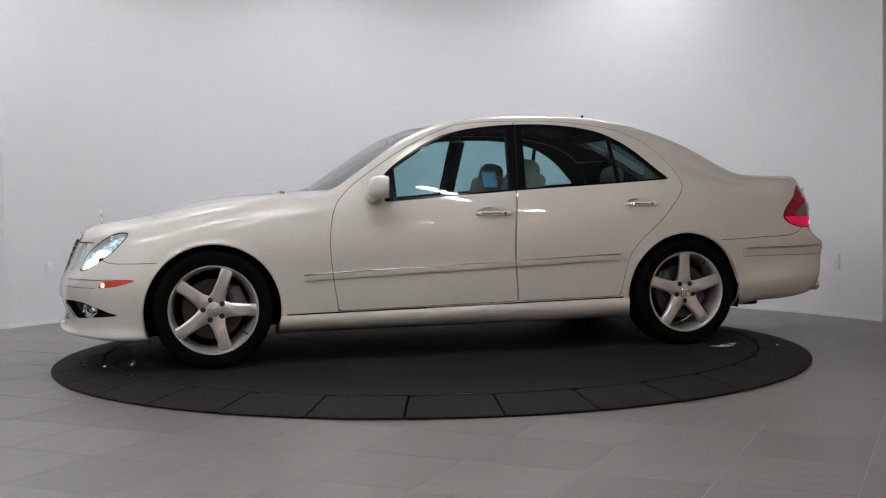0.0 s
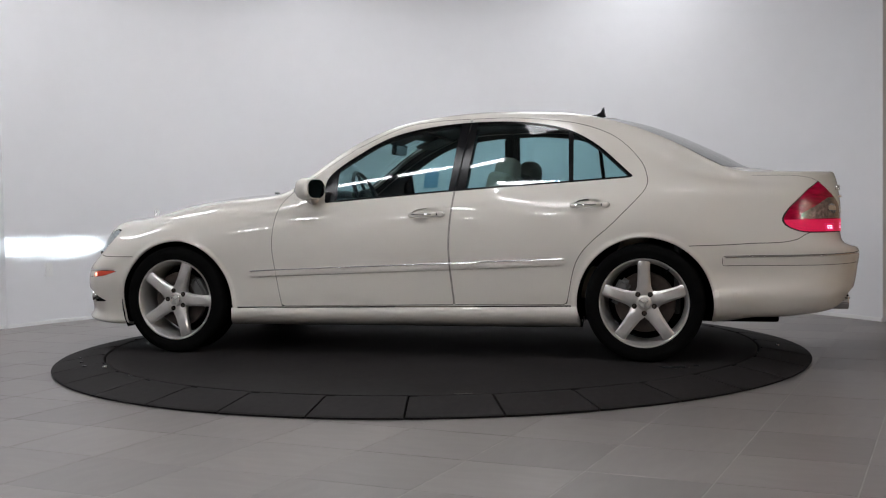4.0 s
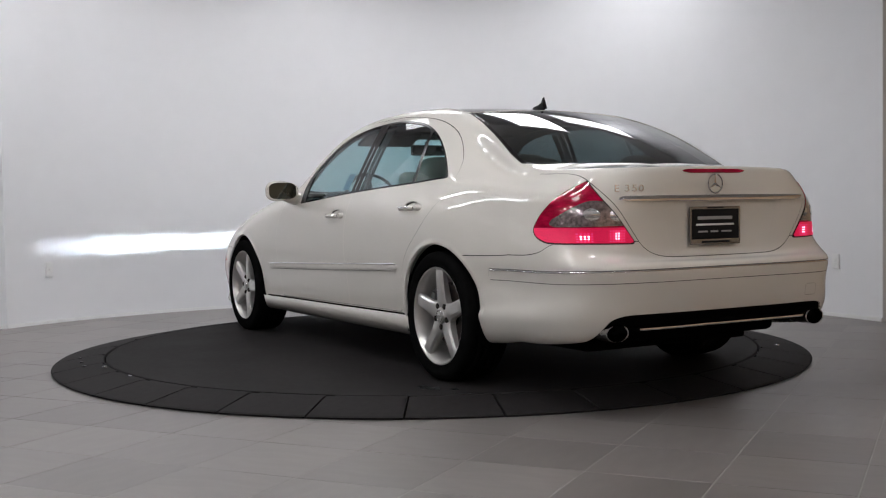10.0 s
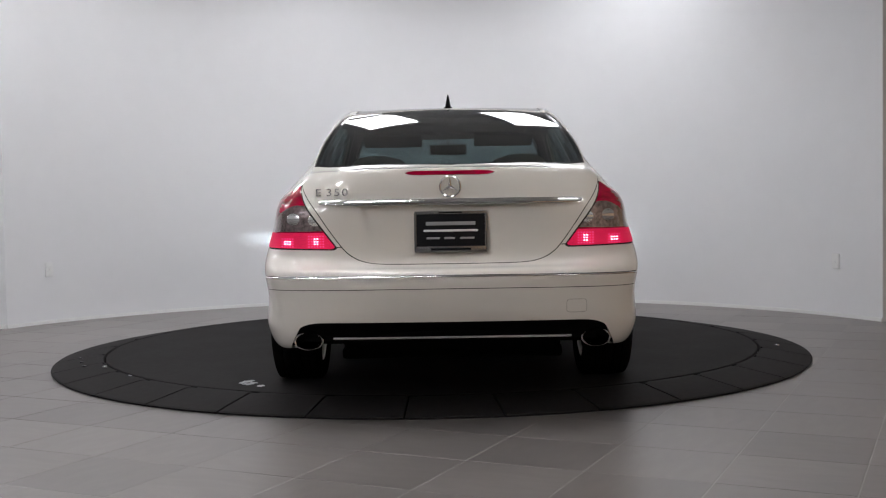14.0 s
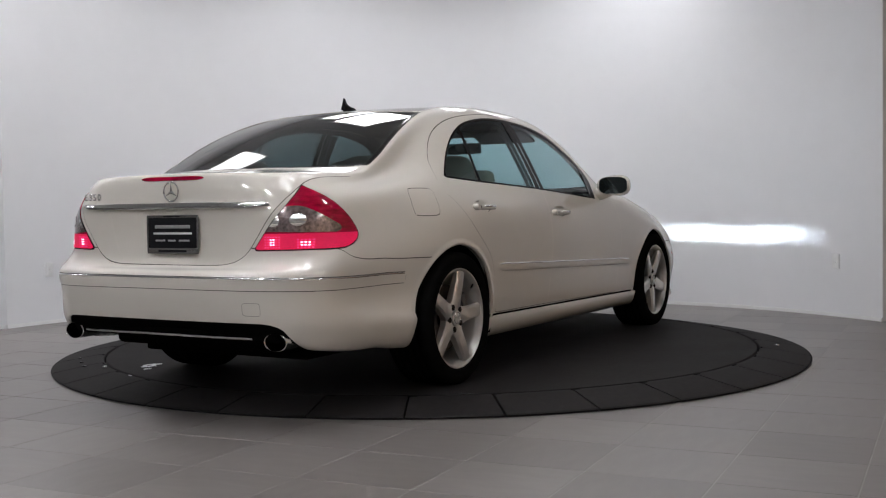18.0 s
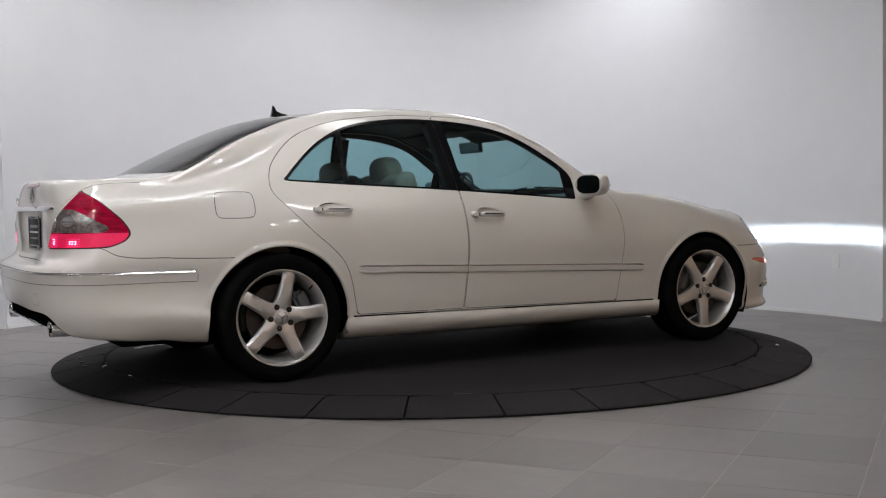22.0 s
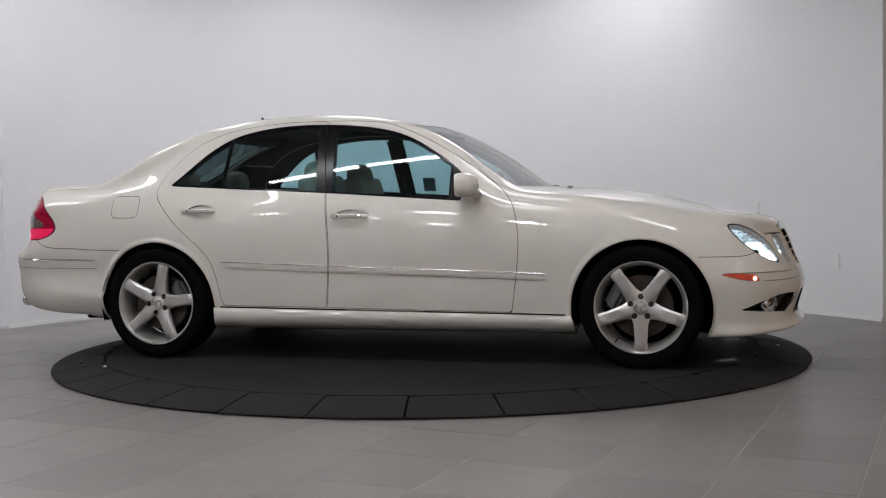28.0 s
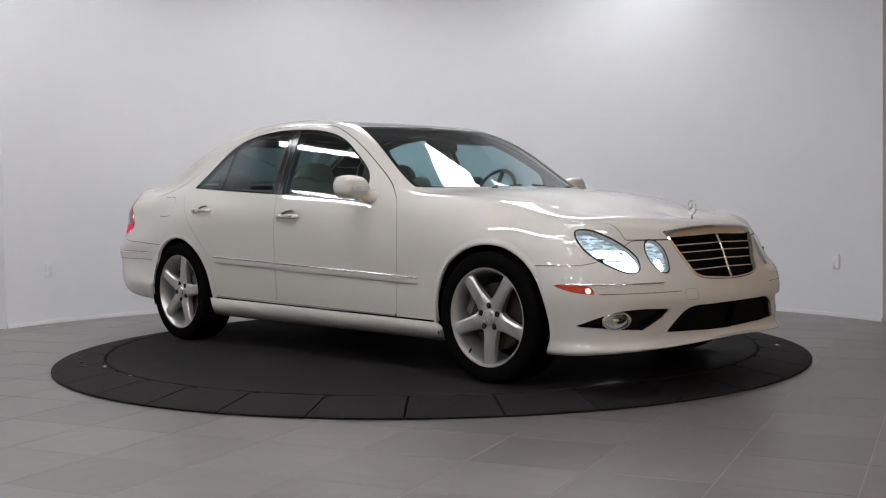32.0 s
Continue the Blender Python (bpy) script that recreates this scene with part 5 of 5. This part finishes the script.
# ---------------------------------------------------------------- fittings outside
def door_handle(x, z, side, owner):
    y = skin_y(x, z)
    pts, rr = [], []
    for i in range(15):
        t = i / 14
        px = x + 0.098 - 0.165 * t
        pts.append((px, side * (y + 0.004 + 0.030 * math.sin(math.pi * min(1, max(0, t))) ** 0.6), z - 0.002))
        rr.append(0.0105 if 0 < i < 14 else 0.007)
    bar = tube(pts, rr, 12)
    for v in bar.verts:
        v.co.z = z + (v.co.z - z) * 1.25
    h = part("door_handle", bar, M_PAINT, owner, "cream door handle with a chrome inlay")
    inlay = [(p[0], p[1] + side * 0.0085, p[2] + 0.003) for p in pts[2:13]]
    part("chrome_inlay", tube(inlay, 0.0042, 8), M_CHROME, owner)
    end = lathe([(0.0005, 0.020), (0.013, 0.017), (0.0165, 0.008), (0.0165, -0.012)], 28)
    for v in end.verts:
        v.co.x *= 1.5
    if side < 0:
        moved(end, pose(0, 0, 0, 0, 0, 180))
    part("lock_cover", moved(end, pose(x - 0.093, side * (y + 0.008), z)), M_PAINT, owner)
    part("key_hole", box(0.008, 0.004, 0.012, (x - 0.074, side * (y + 0.024), z), 0.001), M_GAP, owner)


def owners(name):
    return [o for o in car.children if o.name.split(".")[0] == name]


for fd, rd, ws in zip(owners("front_door"), owners("rear_door"), BOTH):
    door_handle(-0.185, 0.831, ws, fd)
    door_handle(-1.128, 0.872, ws, rd)


def wing_mirror(side):
    """A rounded shell, cut flat at the back for its glass."""
    bm = bmesh.new()
    bmesh.ops.create_uvsphere(bm, u_segments=40, v_segments=24, radius=1.0)
    for v in bm.verts:
        x, y, z = v.co
        r = (abs(x) ** 2.6 + abs(y) ** 2.6 + abs(z) ** 2.6) ** (1 / 2.6)
        x, y, z = x / r, y / r, z / r
        x = max(x, -0.5)
        v.co = (x * 0.080, y * 0.104 * (1 - 0.16 * x), z * (0.064 + 0.008 * y * side))
    m = pose(0.492, side * 0.950, 0.990, 0, 0, -side * 8)
    shell = part("wing_mirror", moved(bm, m), M_PAINT, car, "cream wing mirror with an indicator strip")
    part("bezel", moved(lathe([(0.0005, 0), (0.100, 0), (0.102, 0.004)], 48, "Z"), m @ pose(-0.0390, 0, 0, 0, -90, 0) @ Matrix.Diagonal((0.57, 1, 1, 1))), M_BLACK, shell)
    pane = bmesh.new()
    rim = [[pane.verts.new((-0.0420 + d, 0.090 * math.copysign(abs(math.cos(a)) ** 0.6, math.cos(a)), 0.053 * math.copysign(abs(math.sin(a)) ** 0.6, math.sin(a)))) for a in (2 * math.pi * i / 48 for i in range(48))] for d in (0.0, 0.004)]
    for i in range(48):
        pane.faces.new((rim[0][i], rim[0][(i + 1) % 48], rim[1][(i + 1) % 48], rim[1][i]))
    pane.faces.new(rim[0])
    bmesh.ops.recalc_face_normals(pane, faces=pane.faces[:])
    part("mirror_glass", moved(pane, m), M_MIRROR, shell)
    strip = bmesh.new()
    rows = []
    for i in range(11):
        t = -0.75 + 1.55 * i / 10
        a = t
        px, py = 0.081 * math.cos(a * 1.0) ** 0.77, side * 0.100 * math.copysign(abs(math.sin(a)) ** 0.77, a)
        rows.append([strip.verts.new((px + 0.001, py, zz)) for zz in (-0.016, 0.004 - 0.006 * abs(t))])
    for p, q in zip(rows, rows[1:]):
        strip.faces.new((p[0], q[0], q[1], p[1]))
    part("indicator", moved(strip, m), M_REFLECT, shell, "clear indicator strip")
    arm = tube([(0.52, side * 0.80, 0.935), (0.52, side * 0.86, 0.938), (0.515, side * 0.90, 0.95), (0.51, side * 0.93, 0.97)], [0.042, 0.036, 0.034, 0.04], 16)
    part("arm", arm, M_PAINT, shell)


for ws in BOTH:
    wing_mirror(ws)

# aerial fin on the roof
fin = bmesh.new()
prof = [(-1.02, 0.0, 0.018), (-1.038, 0.014, 0.016), (-1.072, 0.021, 0.012), (-1.095, 0.034, 0.006), (-1.108, 0.060, 0.003), (-1.119, 0.066, 0.0025), (-1.122, 0.03, 0.010), (-1.13, 0.0, 0.014)]
left = [fin.verts.new((x, w, 1.416 + z)) for x, z, w in prof]
right = [fin.verts.new((x, -w, 1.416 + z)) for x, z, w in prof]
fin.faces.new(left)
fin.faces.new(right[::-1])
for i in range(len(prof)):
    j = (i + 1) % len(prof)
    fin.faces.new((left[i], right[i], right[j], left[j]))
bmesh.ops.recalc_face_normals(fin, faces=fin.faces[:])
aerial = part("aerial", fin, M_BLACK, car, "black shark-fin aerial", smooth=False)
part("aerial_base", moved(lathe([(0.0005, 0.010), (0.021, 0.008), (0.026, 0.0), (0.026, -0.006)], 24, "Z"), pose(-1.075, 0, 1.413, 0, -5, 0) @ Matrix.Diagonal((1.7, 1, 1, 1))), M_BLACK, aerial)


def star_badge(r, t):
    """A ring with three tapering arms, in the yz plane."""
    ring = lathe([(r - t, 0), (r, t * 0.9), (r + t, 0), (r, -t * 0.9)], 48, "Z", True)
    moved(ring, pose(0, 0, 0, 0, 90, 0))
    arms = []
    for k in range(3):
        b = bmesh.new()
        tip = b.verts.new((0, 0, r))
        base = [b.verts.new(p) for p in ((t * 1.4, 0, 0), (0, t * 1.9, r * 0.05), (-t * 1.4, 0, 0), (0, -t * 1.9, r * 0.05))]
        for i in range(4):
            b.faces.new((base[i], base[(i + 1) % 4], tip))
        bmesh.ops.recalc_face_normals(b, faces=b.faces[:])
        arms.append(moved(b, Matrix.Rotation(radians(120 * k), 4, "X")))
    return join(ring, *arms)


bonnet = owners("bonnet")[0]
part("hood_ornament", moved(star_badge(0.036, 0.0028), pose(2.037, 0, 0.850)), M_CHROME, bonnet, "chrome ring-shaped bonnet ornament")
part("ornament_foot", moved(lathe([(0.004, 0.03), (0.006, 0.01), (0.014, 0.003), (0.016, -0.006)], 20, "Z"), pose(2.037, 0, 0.786)), M_CHROME, bonnet)
for ws in BOTH:
    part("washer_jet", box(0.03, 0.022, 0.008, (0.975, ws * 0.32, float(TOP(0.975)) - 0.002), 0.003), M_BLACK, bonnet)
    wiper = tube([(0.80, ws * 0.05 + 0.15, 0.994), (0.83, ws * 0.25 + 0.1, 0.982), (0.845, ws * 0.45 + 0.05, 0.962)], 0.006, 8)
    part("wiper", wiper, M_BLACK, car, "black windscreen wiper")

boot = owners("boot_lid")[0]
bx = skin_x(0.0, 0.955, False)
part("badge", moved(star_badge(0.043, 0.0038), pose(bx - 0.004, 0, 0.963)), M_CHROME, boot, "chrome ring badge")


def lettering(text, size, material, parent, m):
    cu = bpy.data.curves.new("lettering", "FONT")
    cu.body, cu.size, cu.extrude, cu.align_x = text, size, 0.003, "CENTER"
    tmp = bpy.data.objects.new("lettering", cu)
    me = bpy.data.meshes.new_from_object(tmp)
    bpy.data.objects.remove(tmp)
    me.materials.clear()
    me.materials.append(material)
    me.transform(m)
    ob = new("lettering", me)
    ob.parent = parent
    return ob


for letter, dy in (("E", 0.055), ("3", 0.008), ("5", -0.026), ("0", -0.060)):
    ly = 0.505 + dy
    lettering(letter, 0.044, M_SILVER, boot, Matrix.Translation((skin_x(ly, 0.93, False) - 0.004, ly, 0.930)) @ pose(0, 0, 0, 90, 0, -90 - 11) @ Matrix.Diagonal((1.25, 1, 1, 1)))

# number plate with a dealer's insert
px = skin_x(0.0, 0.77, False) - 0.006
plate = part("number_plate", box(0.012, 0.300, 0.155, (px, 0, 0.772), 0.006), M_PLATEBLACK, boot, "black dealer plate in a chrome frame")
for name, sy, sz, y, z, m in (("frame_bar", 0.306, 0.013, 0, 0.852, M_FRAME), ("frame_bar", 0.306, 0.026, 0, 0.697, M_FRAME), ("frame_bar", 0.010, 0.16, 0.150, 0.772, M_FRAME), ("frame_bar", 0.010, 0.16, -0.150, 0.772, M_FRAME),
                              ("print_bar", 0.21, 0.015, 0, 0.806, M_GREYPRINT), ("print_bar", 0.23, 0.009, 0, 0.776, M_WHITE), ("print_bar", 0.055, 0.008, 0.075, 0.744, M_GREYPRINT), ("print_bar", 0.045, 0.008, 0.005, 0.744, M_GREYPRINT), ("print_bar", 0.06, 0.008, -0.07, 0.744, M_GREYPRINT), ("print_bar", 0.10, 0.007, 0, 0.853, M_PLATEBLACK), ("print_bar", 0.17, 0.011, 0, 0.697, M_PLATEBLACK)):
    part(name, box(0.006, sy, sz, (px - 0.007 - (0.0015 if m in (M_PLATEBLACK,) else 0), y, z), 0.0015), m, boot)

# exhaust tips and the bright line of the diffuser
bumper = owners("rear_bumper")[0]
for ws in BOTH:
    tip = lathe([(0.036, -0.16), (0.046, -0.1), (0.047, 0.0), (0.0445, 0.003), (0.042, 0.0), (0.040, -0.10), (0.0005, -0.12)], 48)
    moved(tip, Matrix.Diagonal((1.32, 1, 0.83, 1)))
    moved(tip, pose(-2.505, ws * 0.606, 0.318, 0, 0, 90))
    part("exhaust_tip", tip, M_CHROME, car, "oval chrome exhaust tip")
line = []
for i in range(25):
    y = -0.50 + i / 24
    line.append((skin_x(y, 0.42, False) + 0.030, y, 0.330))
part("chrome_line", tube(line, 0.0062, 8), M_CHROME, bumper, "chrome line under the diffuser")
part("lower_apron", moved(box(0.05, 1.22, 0.05, (0, 0, 0), 0.02, 3), pose(-2.47, 0, 0.335)), M_UNDER, bumper)


# ---------------------------------------------------------------- cabin
def cushion(sx, sy, sz, power=2.5):
    bm = bmesh.new()
    bmesh.ops.create_uvsphere(bm, u_segments=28, v_segments=18, radius=1.0)
    for v in bm.verts:
        r = sum(abs(c) ** power for c in v.co) ** (1 / power)
        v.co = (v.co.x / r * sx, v.co.y / r * sy, v.co.z / r * sz)
    return bm


def front_seat(side):
    y = side * 0.37
    back = moved(box(0.14, 0.50, 0.62, (0, 0, 0.31), 0.055, 4), pose(-0.42, y, 0.47, 0, -14, 0))
    seat = part("front_seat", join(back, box(0.52, 0.50, 0.16, (-0.12, y, 0.43), 0.06, 4), box(0.45, 0.42, 0.16, (-0.12, y, 0.31), 0.02)), M_LEATHER, car, "grey-beige leather front seat")
    rest = moved(cushion(0.075, 0.132, 0.085), pose(-0.572, y, 1.082, 0, -8, 0))
    part("headrest", rest, M_LEATHER, seat)
    for d in (-0.06, 0.06):
        part("headrest_post", tube([(-0.56, y + d, 1.03), (-0.545, y + d, 0.97)], 0.007, 8), M_CHROME, seat)


for ws in BOTH:
    front_seat(ws)
bench = part("rear_seat", join(moved(box(0.14, 1.30, 0.58, (0, 0, 0.29), 0.05, 4), pose(-1.27, 0, 0.46, 0, -22, 0)), box(0.5, 1.32, 0.18, (-1.02, 0, 0.42), 0.06, 4)), M_LEATHER, car, "grey-beige leather rear bench")
for y in (-0.37, 0.37):
    part("headrest", moved(cushion(0.065, 0.13, 0.075), pose(-1.49, y, 1.065, 0, -14, 0)), M_LEATHER, bench)
part("parcel_shelf", box(0.46, 1.20, 0.03, (-1.70, 0, 0.975), 0.01), M_CABIN, car)
dash = part("dashboard", join(box(0.46, 1.48, 0.16, (0.70, 0, 0.86), 0.06, 4), box(0.16, 1.46, 0.22, (0.52, 0, 0.80), 0.05, 3), box(0.20, 0.36, 0.07, (0.60, 0.37, 0.95), 0.03, 3)), M_DASH, car, "dark grey dashboard")
ring = lathe([(0.172, 0), (0.185, 0.013), (0.198, 0), (0.185, -0.013)], 44, "Z", True)
wheel_m = pose(0.33, 0.37, 0.925, 0, -66, 0)
steer = part("steering_wheel", moved(ring, wheel_m), M_DASH, car, "dark steering wheel")
part("wheel_hub", moved(box(0.13, 0.15, 0.05, (0, 0, -0.01), 0.02, 3), wheel_m), M_DASH, steer)
for a in (0, 180, 270):
    part("wheel_spoke", moved(box(0.12, 0.03, 0.014, (0.12, 0, 0), 0.005), wheel_m @ pose(0, 0, 0, 0, 0, a + 90)), M_DASH, steer)
part("column", tube([(0.36, 0.37, 0.91), (0.56, 0.37, 0.82)], 0.04, 14), M_DASH, steer)
rear_mirror = part("rear_view_mirror", box(0.03, 0.25, 0.072, (0.235, 0.0, 1.25), 0.012, 3, (0, -8, 0)), M_BLACK, car, "black rear-view mirror")
part("mirror_stalk", tube([(0.245, 0, 1.27), (0.25, 0, 1.308)], 0.012, 10), M_BLACK, rear_mirror)
part("glass", box(0.002, 0.235, 0.06, (0.2185, 0.0, 1.25), 0.0008, 1, (0, -8, 0)), M_MIRROR, rear_mirror)
for y in (-0.36, 0.36):
    part("sun_visor", box(0.17, 0.38, 0.02, (0.09, y, 1.305), 0.008, 2, (0, 22, 0)), M_CABIN, car)
part("centre_console", box(0.8, 0.24, 0.22, (0.05, 0, 0.47), 0.04, 3), M_DASH, car)
part("headliner_front", box(0.10, 0.92, 0.02, (0.075, 0, 1.335), 0.006, 2, (0, 16, 0)), M_CABIN, car)
part("headliner_rear", box(0.14, 0.90, 0.02, (-1.2, 0, 1.330), 0.006, 2, (0, -14, 0)), M_CABIN, car)
# paper notice hung inside the left front window
part("paper_notice", box(0.085, 0.002, 0.105, (-0.20, skin_y(-0.20, 1.03) - 0.016, 1.03), 0.0006, 1, (28, 0, 0)), M_PAPER, car, "blue paper notice inside the window")


# ---------------------------------------------------------------- what moves
def motions():
    rows, turn = [], []
    for i in range(65):
        t = i * 0.5
        a = CAR_START + CAR_RATE * t
        c, s = math.cos(radians(a)), math.sin(radians(a))
        rows.append((t, pose(CAR_DX * c - CAR_DY * s, CAR_DX * s + CAR_DY * c, 0.0, 0, 0, a)))
        turn.append((t, pose(0, 0, 0, 0, 0, a)))
    walk(car, rows)
    walk(DISC, turn)


lay_tiles()
motions()
